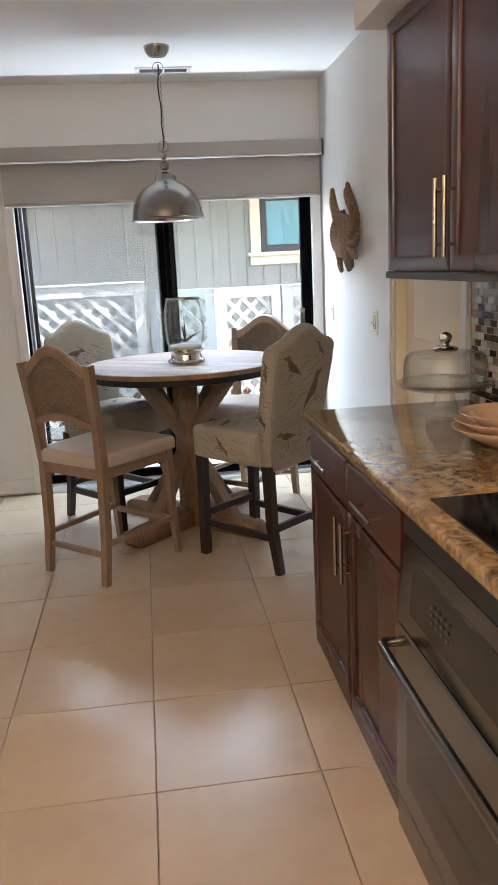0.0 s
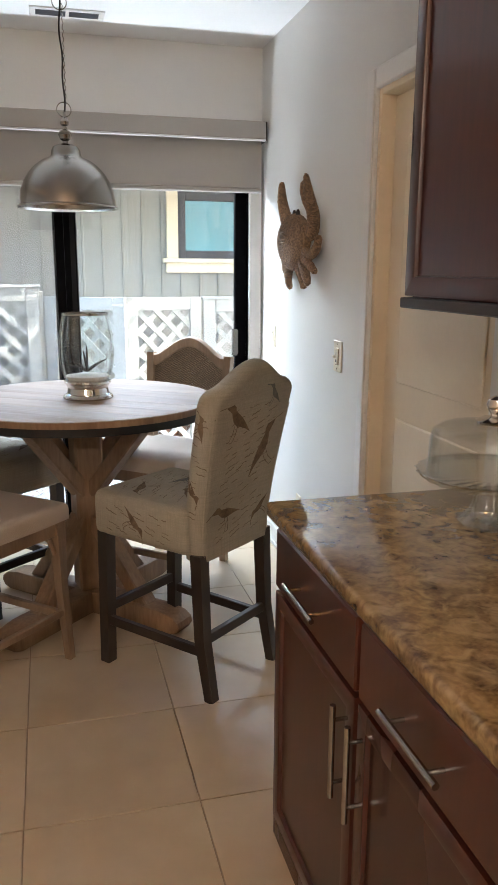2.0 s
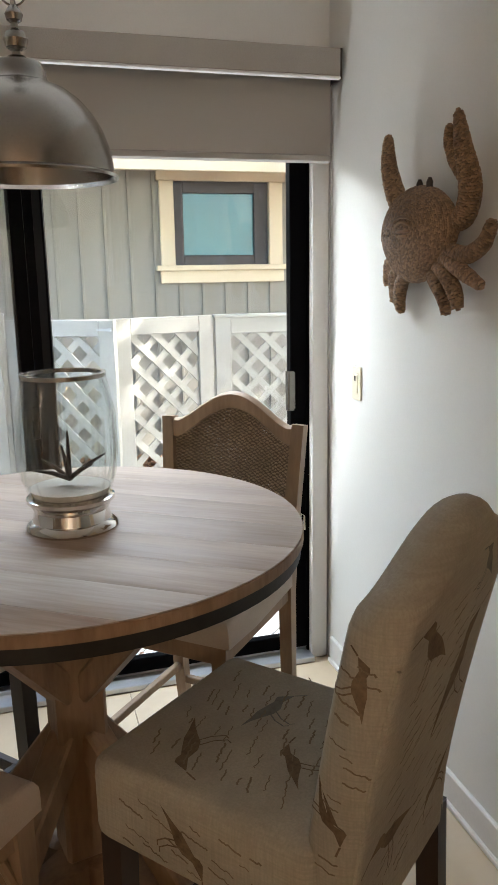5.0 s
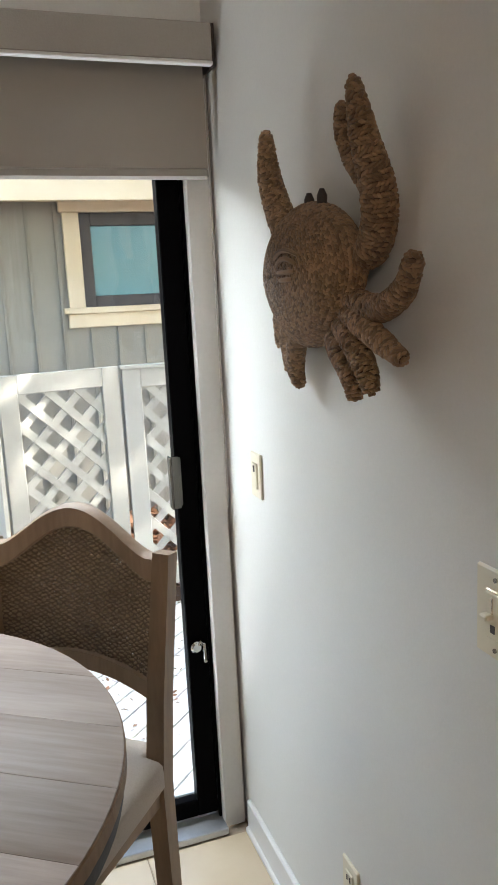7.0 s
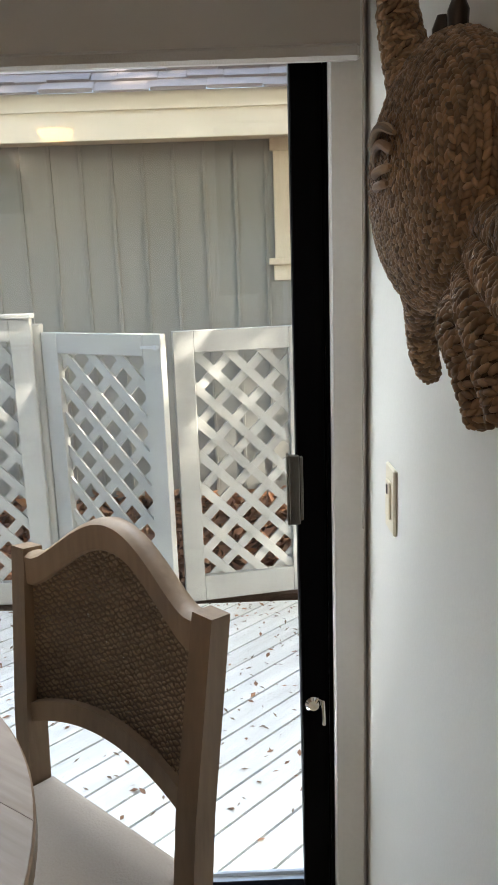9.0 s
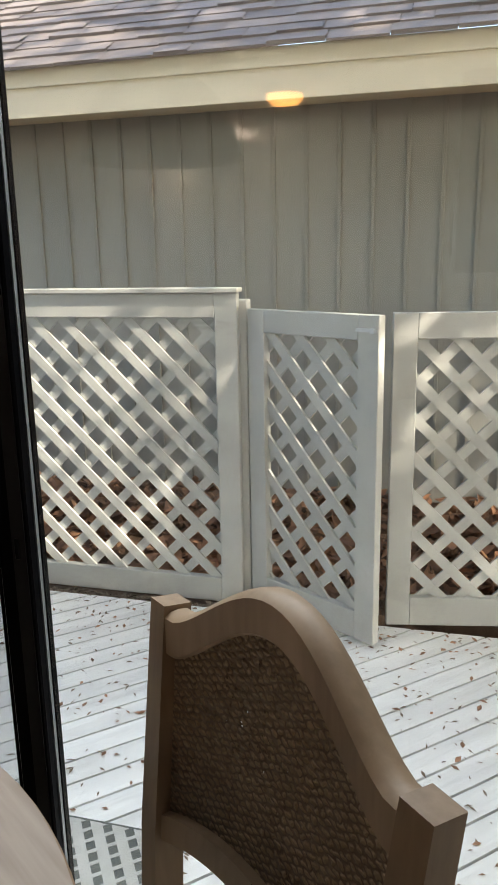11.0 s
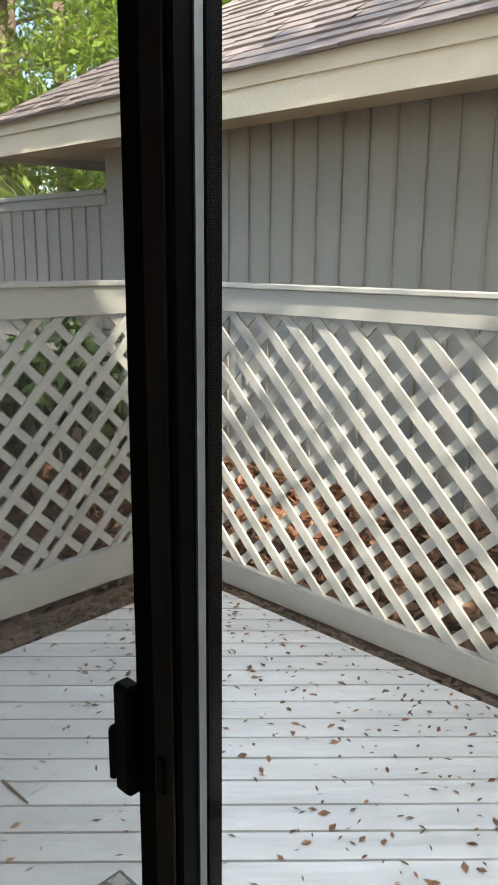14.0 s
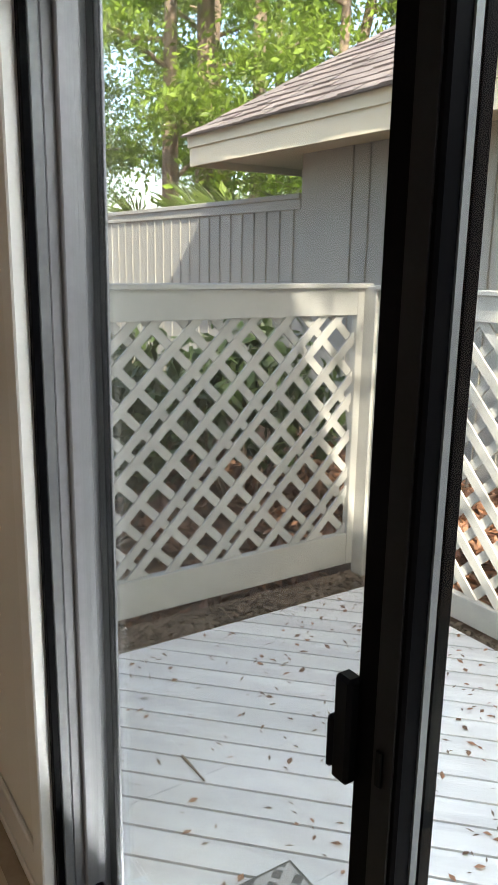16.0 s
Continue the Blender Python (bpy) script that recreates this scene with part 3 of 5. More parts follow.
part("top_board", boxes((-1.05, 5.199, 2.196, 1.266, 5.331, 2.208), bev=0.002), VALANCE, pelmet)
part("lower_bead", boxes((-1.05, 5.182, 2.113, 1.266, 5.203, 2.122), bev=0.002), TRIM, pelmet)
part("end_cap", boxes((1.266, 5.188, 2.112, 1.274, 5.331, 2.208), bev=0.001), ESPRESSO, pelmet, "dark end cap")


def wall_plate(name, y, z, w, h, label, kind):
    t = thing(name, label, "light switch" if kind != "outlet" else "outlet")
    x = EAST
    part("plate", boxes((x - 0.007, y - w / 2, z - h / 2, x, y + w / 2, z + h / 2), bev=0.003), IVORY, t)
    if kind == "rocker":
        part("rocker", boxes((x - 0.011, y - 0.016, z - 0.033, x - 0.006, y + 0.016, z + 0.033), bev=0.002), IVORY, t)
        part("slot", boxes((x - 0.0125, y - 0.004, z + 0.010, x - 0.0105, y + 0.004, z + 0.026)), ESPRESSO, t)
    elif kind == "dimmer":
        part("surround", boxes((x - 0.0095, y - 0.019, z - 0.035, x - 0.0065, y + 0.019, z + 0.035), bev=0.0015), BRASSY, t)
        part("paddle", boxes((x - 0.0125, y - 0.0165, z - 0.0325, x - 0.009, y + 0.0165, z + 0.0325), bev=0.0015), IVORY, t)
        part("lever", boxes((x - 0.026, y - 0.004, z - 0.004, x - 0.012, y + 0.012, z + 0.004), bev=0.002), IVORY, t)
        part("slot", boxes((x - 0.0133, y - 0.0015, z - 0.003, x - 0.0122, y + 0.0015, z + 0.026)), BRASSY, t)
        part("indicator", boxes((x - 0.0135, y - 0.006, z - 0.023, x - 0.0122, y + 0.003, z - 0.012)), ESPRESSO, t)
        for k in (-1, 1):
            part("screw", lathe(bmesh.new(), [(0.0035, 0), (0.0035, 0.003)], 8, (0, 0, 0)), NICKEL, t).matrix_basis = pose(x - 0.006, y, z + k * 0.050, 0, -90)
    else:
        for k in (-1, 1):
            part("socket", boxes((x - 0.010, y - 0.016, z + k * 0.022 - 0.014, x - 0.006, y + 0.016, z + k * 0.022 + 0.014), bev=0.002), IVORY, t)
            part("slots", boxes((x - 0.0115, y - 0.008, z + k * 0.022 - 0.006, x - 0.0095, y - 0.005, z + k * 0.022 + 0.006), (x - 0.0115, y + 0.005, z + k * 0.022 - 0.006, x - 0.0095, y + 0.008, z + k * 0.022 + 0.006)), ESPRESSO, t)
    return t


wall_plate("light_switch", 5.095, 1.132, 0.070, 0.115, "ivory dimmer switch plate on the grey wall", "rocker")
wall_plate("light_switch", 4.152, 1.126, 0.086, 0.128, "ivory dimmer switch with a side lever on the grey wall", "dimmer")
wall_plate("outlet", 4.625, 0.338, 0.070, 0.115, "ivory wall outlet above the baseboard", "outlet")

# ceiling vent and the recessed lamp
vent = thing("ceiling_vent", "white metal ceiling vent with slots near the window", "vent")
b = boxes((0.125, 4.995, TOP - 0.008, 0.455, 5.020, TOP), (0.125, 5.095, TOP - 0.008, 0.455, 5.120, TOP), (0.125, 5.02, TOP - 0.008, 0.152, 5.095, TOP), (0.428, 5.02, TOP - 0.008, 0.455, 5.095, TOP), (0.282, 5.02, TOP - 0.008, 0.298, 5.095, TOP), bev=0.002)
part("frame", b, TRIM, vent)
part("backing", boxes((0.15, 5.015, TOP - 0.003, 0.43, 5.10, TOP - 0.001)), STRIP, vent)
for k in range(6):
    for x0, x1 in ((0.152, 0.282), (0.298, 0.428)):
        b = bmesh.new()
        box(b, x0, -0.006, -0.0008, x1, 0.006, 0.0008, m=pose(0, 5.026 + k * 0.0126, TOP - 0.006, 40))
        part("slat", b, JAMBGREY, vent, smooth=0)
dome_l = thing("ceiling_light", "round flush ceiling light with amber glass bowl, lit", "ceiling light", at=pose(-0.3, 0.75, TOP))
part("ring", lathe(bmesh.new(), [(0.12, 0.0), (0.15, 0.0), (0.15, -0.018), (0.12, -0.022)], 48, close=True), BRASSY, dome_l)
part("bowl", lathe(bmesh.new(), [(0.135, -0.020), (0.128, -0.045), (0.10, -0.072), (0.06, -0.088), (0.015, -0.094)], 48), BULB, dome_l, "glowing amber glass bowl")
can = thing("recessed_light", "round recessed ceiling light with a white ring, lit", "ceiling light", at=pose(-1.3, -1.0, TOP))
part("ring", lathe(bmesh.new(), [(0.07, -0.002), (0.095, -0.006), (0.098, 0.0), (0.07, 0.0)], 40, close=True), TRIM, can)
part("bulb", lathe(bmesh.new(), [(0.068, -0.004), (0.05, -0.010), (0.02, -0.013)], 32), BULB2, can, "warm glowing lens")
# bare point lamp hung below the lens, added to brighten ceiling and walls too
lamp = bpy.data.lights.new("recessed_fill_lamp", "POINT")
lamp.shadow_soft_size, lamp.energy, lamp.color = 0.022, LAMP_W, (1.0, 0.83, 0.66)
new("recessed_fill_lamp", lamp).matrix_basis = pose(-1.3, -1.0, TOP - 0.12)

# ---- kitchen ----
worktop = bmesh.new()
box(worktop, 0.635, SOUTH, 0.877, EAST, 2.935, 0.915, 0.010, seg=3)
solid("worktop", worktop, GRANITE, "polished brown and gold granite worktop", "worktop")


def shaker(parent, x, y0, y1, z0, z1, name, depth=0.02, rail=0.055):
    """A framed cabinet front with a recessed panel, facing the room."""
    b = box(bmesh.new(), x, y0, z0, x + depth, y1, z1)
    face = min(b.faces, key=lambda f: f.calc_center_median().x)
    bmesh.ops.inset_region(b, faces=[face], thickness=rail)
    bmesh.ops.inset_region(b, faces=[face], thickness=0.004, depth=-0.010)
    bmesh.ops.bevel(b, geom=[e for e in b.edges if all(abs(v.co.x - x) < 1e-4 for v in e.verts)], offset=0.0025, segments=2, affect="EDGES", profile=0.5)
    return part(name, b, CHERRY, parent)


def bar_handle(parent, a, b, out, mat, r=0.006):
    a, b, o = Vector(a), Vector(b), Vector(out)
    m = bmesh.new()
    tube(m, [a, b], r, 14)
    for k in (0.16, 0.84):
        p = a.lerp(b, k)
        tube(m, [p, p + o], r * 0.7, 10)
    return part("handle", m, mat, parent, "slim metal bar handle")


def base_unit(y0, y1, hinge_low, label):
    c = thing("base_cabinet", label, "cabinet", "base cabinets")
    part("carcass", boxes((0.668, y0, 0.0, EAST - 0.001, y1, 0.877)), CHERRY, c, smooth=0)
    part("plinth", boxes((0.652, y0, 0.0, 0.668, y1, 0.055), bev=0.003), CHERRY, c)
    d = part("drawer", boxes((0.648, y0 + 0.008, 0.712, 0.668, y1 - 0.008, 0.862), bev=0.004), CHERRY, c)
    ym = (y0 + y1) / 2
    bar_handle(d, (0.618, ym - 0.095, 0.782), (0.618, ym + 0.095, 0.782), (0.03, 0, 0), NICKEL)
    e = shaker(c, 0.648, y0 + 0.008, y1 - 0.008, 0.062, 0.700, "door")
    yh = y0 + 0.036 if hinge_low else y1 - 0.036
    bar_handle(e, (0.618, yh, 0.478), (0.618, yh, 0.675), (0.03, 0, 0), NICKEL)
    return c


base_unit(2.365, 2.890, True, "dark cherry base cabinet with a drawer, end of worktop")
base_unit(1.852, 2.363, False, "dark cherry base cabinet with a drawer, beside the oven")
filler = thing("base_cabinet", "dark cherry base cabinet beyond the oven", "cabinet", "base cabinets")
part("carcass", boxes((0.652, SOUTH, 0.0, EAST - 0.001, 1.064, 0.877), bev=0.003), CHERRY, filler)
shaker(filler, 0.632, 0.45, 1.056, 0.062, 0.862, "door")

oven = thing("oven", "stainless steel built-in oven with a bar handle", "oven")
part("body", boxes((0.67, 1.070, 0.0, EAST - 0.001, 1.848, 0.877)), GREYALU, oven, smooth=0)
# solid black strip painted in as the shade of the gap above the panel
part("upper_gap", boxes((0.655, 1.075, 0.815, 0.67, 1.843, 0.872)), CORD, oven, smooth=0)
cp = bmesh.new()
prism(cp, [(0.0, 0.0), (0.045, 0.0), (0.045, 0.215), (0.022, 0.215)], 0.762, m=Matrix(((1, 0, 0, 0.634), (0, 0, 1, 1.078), (0, 1, 0, 0.596), (0, 0, 0, 1))), bev=0.002)
panel = part("control_panel", cp, STEEL, oven)
dp = bmesh.new()
box(dp, -0.002, -0.30, -0.062, 0.002, 0.30, 0.062, 0.002, m=pose(0.6445, 1.459, 0.705, 0, 5.84))
part("display", dp, OVENGLASS, panel, "black glass display")
for r in range(3):
    for k in range(4):
        t = bmesh.new()
        box(t, -0.0008, -0.006, -0.003, 0.0008, 0.006, 0.003, m=pose(0.6393, 1.62 - k * 0.028, 0.685 + r * 0.018, 0, 5.84))
        part("marking", t, PANEL_TEXT, panel, smooth=0)
od = part("oven_door", boxes((0.632, 1.078, 0.115, 0.668, 1.840, 0.586), bev=0.005), STEEL, oven)
part("window", boxes((0.6295, 1.165, 0.190, 0.633, 1.755, 0.470), bev=0.002), OVENGLASS, od, "dark oven window")
hb = bmesh.new()
tube(hb, [(0.632, 1.812, 0.545), (0.596, 1.812, 0.548), (0.580, 1.795, 0.548), (0.578, 1.46, 0.548), (0.580, 1.125, 0.548), (0.596, 1.108, 0.548), (0.632, 1.108, 0.545)], 0.0125, 14)
part("handle", hb, STEEL, od, "rounded steel bar handle")
part("lower_drawer", boxes((0.636, 1.078, 0.012, 0.668, 1.840, 0.106), bev=0.004), STEEL, oven)
hob = thing("cooktop", "black glass cooktop set into the granite worktop", "cooktop")
part("glass", boxes((0.690, 1.110, 0.9155, 1.215, 1.765, 0.9215), bev=0.002), BLACKGLASS, hob)

upper = thing("wall_cabinet", "dark cherry wall cabinet with two shaker doors", "cabinet", "wall cabinets")
part("body", boxes((0.968, 1.73, 1.412, EAST - 0.001, 2.862, 2.222)), CHERRY, upper, smooth=0)
part("light_rail", boxes((0.940, 1.73, 1.388, EAST - 0.001, 2.872, 1.412), bev=0.003), ESPRESSO, upper)
d1 = shaker(upper, 0.946, 2.304, 2.862, 1.416, 2.214, "door", 0.022, 0.06)
d2 = shaker(upper, 0.946, 1.735, 2.300, 1.416, 2.214, "door", 0.022, 0.06)
bar_handle(d1, (0.914, 2.333, 1.455), (0.914, 2.333, 1.672), (0.032, 0, 0), BRASSY, 0.0065)
bar_handle(d2, (0.914, 2.262, 1.455), (0.914, 2.262, 1.672), (0.032, 0, 0), BRASSY, 0.0065)

cake = thing("cake_stand", "clear glass cake stand with a domed lid on the worktop", "cake stand", at=pose(1.075, 2.645, 0.9165))
st = [(0.064, 0.0), (0.066, 0.006), (0.060, 0.013), (0.045, 0.030), (0.036, 0.055), (0.032, 0.085), (0.040, 0.093), (0.090, 0.098), (0.150, 0.106), (0.166, 0.122), (0.163, 0.124), (0.147, 0.112), (0.01, 0.106)]
part("stand", lathe(bmesh.new(), st, 72, ribs=24, depth=0.02), PRESSED, cake, "ribbed glass pedestal plate")
dm = [(0.143, 0.114), (0.139, 0.195), (0.133, 0.212), (0.118, 0.222), (0.06, 0.230), (0.018, 0.232), (0.018, 0.2285), (0.06, 0.2265), (0.116, 0.2185), (0.1295, 0.2095), (0.1355, 0.194), (0.1395, 0.114)]
dome = part("dome", lathe(bmesh.new(), dm, 64, close=True), THIN, cake, "clear glass dome")
part("knob", lathe(bmesh.new(), [(0.040, 0.231), (0.044, 0.237), (0.030, 0.244), (0.012, 0.248), (0.012, 0.252), (0.019, 0.260), (0.0225, 0.272), (0.019, 0.284), (0.008, 0.291)], 32), CHROME, dome, "silver collar and ball knob")
bowls = [(0.0, 1.0), (0.022, 0.94), (0.044, 0.86)]
for dz, s in bowls:
    prof = [(0.05 * s, 0.0), (0.06 * s, 0.006), (0.112 * s, 0.030), (0.148 * s, 0.052), (0.150 * s, 0.055), (0.146 * s, 0.056), (0.108 * s, 0.036), (0.05 * s, 0.010), (0.01, 0.009)]
    solid("bowl", lathe(bmesh.new(), prof, 48), PORCELAIN, "cream ceramic bowl in a stack on the worktop", "bowl", at=pose(1.085, 2.215, 0.915 + dz), group="stacked bowls")

# ---- dining table ----
TX, TY, TZ = 0.264, 4.445, 0.946
table = thing("dining_table", "round counter-height table, whitewashed plank top, dark iron band", "table", at=pose(TX, TY, 0, 0, 0, 12))
R = 0.548
PLANKS = -47
for k in range(8):
    y0, y1 = -R + k * R / 4, -R + (k + 1) * R / 4
    ring = [(R * math.cos(a), R * math.sin(a)) for a in [i * math.tau / 96 for i in range(96)]]
    poly = clip_poly(ring, -1, y0 + 0.0002, 1, y1 - 0.0002)
    b = bmesh.new()
    prism(b, poly, 0.026, m=pose(0, 0, TZ - 0.026), bev=0.0005)
    part("plank", b, WASHED, table).matrix_basis = pose(0, 0, 0, 0, 0, PLANKS)
part("iron_band", lathe(bmesh.new(), [(R - 0.05, TZ - 0.058), (R - 0.004, TZ - 0.058), (R - 0.003, TZ - 0.0265), (R - 0.05, TZ - 0.0265)], 96, close=True), IRON, table, "dark iron edge band")
part("table_edge", lathe(bmesh.new(), [(R - 0.02, TZ - 0.0262), (R + 0.0025, TZ - 0.0262), (R + 0.0025, TZ - 0.004), (R - 0.0003, TZ - 0.002), (R - 0.0003, TZ - 0.024), (R - 0.02, TZ - 0.024)], 96, close=True), RUSTIC, table)
part("post", boxes((-0.060, -0.060, 0.10, 0.060, 0.060, TZ - 0.06), bev=0.010), RUSTIC, table)
for k in range(4):
    turn = pose(0, 0, 0, 0, 0, 33 + 90 * k)
    fb = bmesh.new()
    prism(fb, [(0.0, 0.0), (0.46, 0.0), (0.495, 0.012), (0.51, 0.035), (0.505, 0.06), (0.475, 0.082), (0.41, 0.095), (0.0, 0.10)], 0.105, m=turn @ Matrix(((1, 0, 0, 0), (0, 0, 1, -0.0525), (0, 1, 0, 0.0), (0, 0, 0, 1))), bev=0.007)
    part("foot", fb, RUSTIC, table)
    ub = bmesh.new()
    square_bar(ub, turn @ Vector((0.035, 0, 0.545)), turn @ Vector((0.335, 0, TZ - 0.058)), 0.075, 0.062, bev=0.006)
    part("upper_brace", ub, RUSTIC, table)
    lb = bmesh.new()
    square_bar(lb, turn @ Vector((0.035, 0, 0.43)), turn @ Vector((0.315, 0, 0.075)), 0.075, 0.062, bev=0.006)
    part("lower_brace", lb, RUSTIC, table)
part("top_support", boxes((-0.30, -0.045, TZ - 0.098, 0.30, 0.045, TZ - 0.058), (-0.045, -0.30, TZ - 0.099, 0.045, 0.30, TZ - 0.0585), bev=0.005), RUSTIC, table)

lantern = thing("glass_lantern", "ribbed glass hurricane lantern on a silver base, coral inside", "lantern", at=pose(0.285, 4.432, TZ))
part("base", lathe(bmesh.new(), [(0.100, 0.0), (0.104, 0.006), (0.100, 0.014), (0.088, 0.022), (0.083, 0.045), (0.090, 0.060), (0.098, 0.066), (0.098, 0.074), (0.088, 0.078)], 64), CHROME, lantern, "polished silver base")
gl = [(0.088, 0.079), (0.102, 0.12), (0.108, 0.18), (0.106, 0.26), (0.094, 0.325), (0.088, 0.345), (0.085, 0.345), (0.091, 0.325), (0.103, 0.26), (0.105, 0.18), (0.099, 0.12), (0.085, 0.081)]
part("glass", lathe(bmesh.new(), gl, 112, ribs=14, depth=0.036, close=True), THIN, lantern, "fluted clear glass")
part("rim", lathe(bmesh.new(), [(0.083, 0.343), (0.094, 0.343), (0.094, 0.352), (0.083, 0.352)], 64, close=True), NICKEL, lantern, "dark silver rim")
part("sand", lathe(bmesh.new(), [(0.082, 0.080), (0.089, 0.094), (0.06, 0.099), (0.01, 0.100)], 40), SAND, lantern)
tw = bmesh.new()
for a, r, z in ((0.2, 0.085, 0.16), (1.5, 0.06, 0.21), (2.4, 0.08, 0.15), (3.5, 0.085, 0.145), (4.4, 0.05, 0.20), (5.4, 0.075, 0.155)):
    tube(tw, [(0, 0, 0.112), (r * 0.5 * math.cos(a), r * 0.5 * math.sin(a), 0.5 * z + 0.06), (r * math.cos(a), r * math.sin(a), z)], [0.006, 0.005, 0.002], 7)
part("coral", tw, TWIG, lantern, "dark branching coral")

lampx, lampy = 0.242, 4.575
pend = thing("pendant_lamp", "brushed nickel dome pendant lamp on a chain", "pendant lamp", at=pose(lampx, lampy, 0))
part("canopy", lathe(bmesh.new(), [(0.020, TOP - 0.052), (0.046, TOP - 0.046), (0.062, TOP - 0.026), (0.068, TOP - 0.004), (0.068, TOP)], 48), NICKEL, pend)
dome_out = [(0.197, 1.728), (0.194, 1.752), (0.187, 1.785), (0.174, 1.820), (0.155, 1.852), (0.130, 1.880), (0.100, 1.902), (0.066, 1.916), (0.060, 1.924), (0.058, 1.942), (0.050, 1.956), (0.028, 1.966)]
part("shade", lathe(bmesh.new(), [(0.204, 1.716), (0.206, 1.722), (0.200, 1.727)] + dome_out + [(r_ - 0.004, z_ - 0.003) for r_, z_ in dome_out[::-1]], 96, close=True), NICKEL, pend, "brushed nickel dome shade")
part("finial", lathe(bmesh.new(), [(0.024, 1.957), (0.012, 1.968), (0.010, 1.978), (0.022, 1.986), (0.027, 2.002), (0.022, 2.016), (0.009, 2.024), (0.008, 2.034), (0.016, 2.040), (0.019, 2.052), (0.014, 2.062), (0.006, 2.070), (0.005, 2.09)], 32), NICKEL, pend, "turned metal stem")
part("socket", lathe(bmesh.new(), [(0.024, 1.86), (0.024, 1.95)], 20), CORD, pend)
for z in (2.495, 2.100):
    rg = bmesh.new()
    tube(rg, [(0.028 * math.cos(a), 0.010, z + 0.028 * math.sin(a)) for a in [i * math.tau / 24 for i in range(25)]], 0.0022, 6)
    part("ring", rg, NICKEL, pend)
cdp = [(0.003 * math.sin(i * 0.5) + 0.003 * math.sin(i * 0.21), 0.003 * math.cos(i * 0.7), 2.075 + i * 0.0145) for i in range(31)]
part("cord", tube(bmesh.new(), cdp, 0.0035, 8), CORD, pend, "black twisted cord")
part("chain", tube(bmesh.new(), [(0.009 + 0.003 * math.cos(i * 1.9), 0.003 * math.sin(i * 1.9), 2.12 + i * 0.009) for i in range(42)], 0.0018, 6), NICKEL, pend)


# ---- chairs ----
def cane_chair(m, label):
    c = thing("dining_chair", label, "chair", "chairs round the table", at=m)
    arch = lambda x: 1.052 + 0.092 * max(0.0, math.cos(min(abs(x) / 0.19, 1) * math.pi / 2)) ** 1.4
    lean = lambda z: -0.222 - 0.055 * max(0.0, (z - 0.60) / 0.5) ** 1.15
    for s in (-1, 1):
        p = bmesh.new()
        pts = [(s * 0.200, -0.262, 0.0), (s * 0.200, -0.236, 0.22), (s * 0.202, -0.222, 0.55), (s * 0.210, lean(0.75), 0.75), (s * 0.226, lean(1.06), 1.057)]
        bent_bar(p, pts, [0.034, 0.038, 0.042, 0.041, 0.038])
        part("back_post", p, TAN, c)
        f = bmesh.new()
        fp = [(s * 0.205, 0.222, 0.575), (s * 0.207, 0.230, 0.30), (s * 0.212, 0.252, 0.0)]
        bent_bar(f, fp, [0.044, 0.034, 0.028])
        part("front_leg", f, TAN, c)
    top = bmesh.new()
    xs = [-0.205 + 0.41 * i / 24 for i in range(25)]
    rows = []
    for x in xs:
        f = 1 - (x / 0.21) ** 2
        bow = -0.010 * f
        zt, zb = arch(x), arch(x) - 0.058 + 0.008 * f
        prof = ((zt - 0.006, 0.019), (zt, 0.011), (zt + 0.001, 0.0), (zt - 0.001, -0.012), (zt - 0.008, -0.020), (zt - 0.03, -0.018), (zb + 0.004, -0.014), (zb, -0.010), (zb, 0.010), (zb + 0.004, 0.014), (zt - 0.03, 0.016))
        rows.append([top.verts.new((x, lean(z) + bow + d, z)) for z, d in prof])
    for q, r in zip(rows, rows[1:]):
        for k in range(len(q)):
            top.faces.new((q[k], q[(k + 1) % len(q)], r[(k + 1) % len(q)], r[k]))
    top.faces.new(rows[0][::-1])
    top.faces.new(rows[-1])
    part("crest_rail", top, TAN, c)
    low = bmesh.new()
    rows = []
    zlow = lambda x: 0.742 + 0.045 * (1 - (x / 0.20) ** 2)
    for x in xs:
        bow = -0.010 * (1 - (x / 0.21) ** 2)
        zt, zb = zlow(x) + 0.036, zlow(x)
        rows.append([low.verts.new((x, lean(z) + bow + d, z)) for z, d in ((zt, 0.014), (zt, -0.014), (zb, -0.014), (zb, 0.014))])
    for q, r in zip(rows, rows[1:]):
        for k in range(4):
            low.faces.new((q[k], q[(k + 1) % 4], r[(k + 1) % 4], r[k]))
    part("lower_back_rail", low, TAN, c)
    cane = bmesh.new()
    grid = []
    for x in xs:
        bow = -0.010 * (1 - (x / 0.21) ** 2)
        z0, z1 = zlow(x) + 0.03, arch(x) - 0.044
        grid.append([[cane.verts.new((x, lean(z0 + (z1 - z0) * k / 6) + bow + d, z0 + (z1 - z0) * k / 6)) for k in range(7)] for d in (0.0015, -0.0015)])
    for q, r in zip(grid, grid[1:]):
        for side in (0, 1):
            for k in range(6):
                cane.faces.new((q[side][k], q[side][k + 1], r[side][k + 1], r[side][k]))
    part("cane_panel", cane, CANE, c, "herringbone woven cane")
    seat = bmesh.new()
    prism(seat, [(-0.180, -0.252), (0.180, -0.252), (0.184, -0.202), (0.232, -0.192), (0.246, 0.10), (0.240, 0.252), (-0.240, 0.252), (-0.246, 0.10), (-0.232, -0.192), (-0.184, -0.202)], 0.066, m=pose(0, 0, 0.572))
    top_faces = [f for f in seat.faces if f.normal.z > 0.9 or all(v.co.z > 0.63 for v in f.verts)]
    bmesh.ops.bevel(seat, geom=list({e for f in top_faces for e in f.edges}), offset=0.030, segments=4, affect="EDGES", profile=0.6)
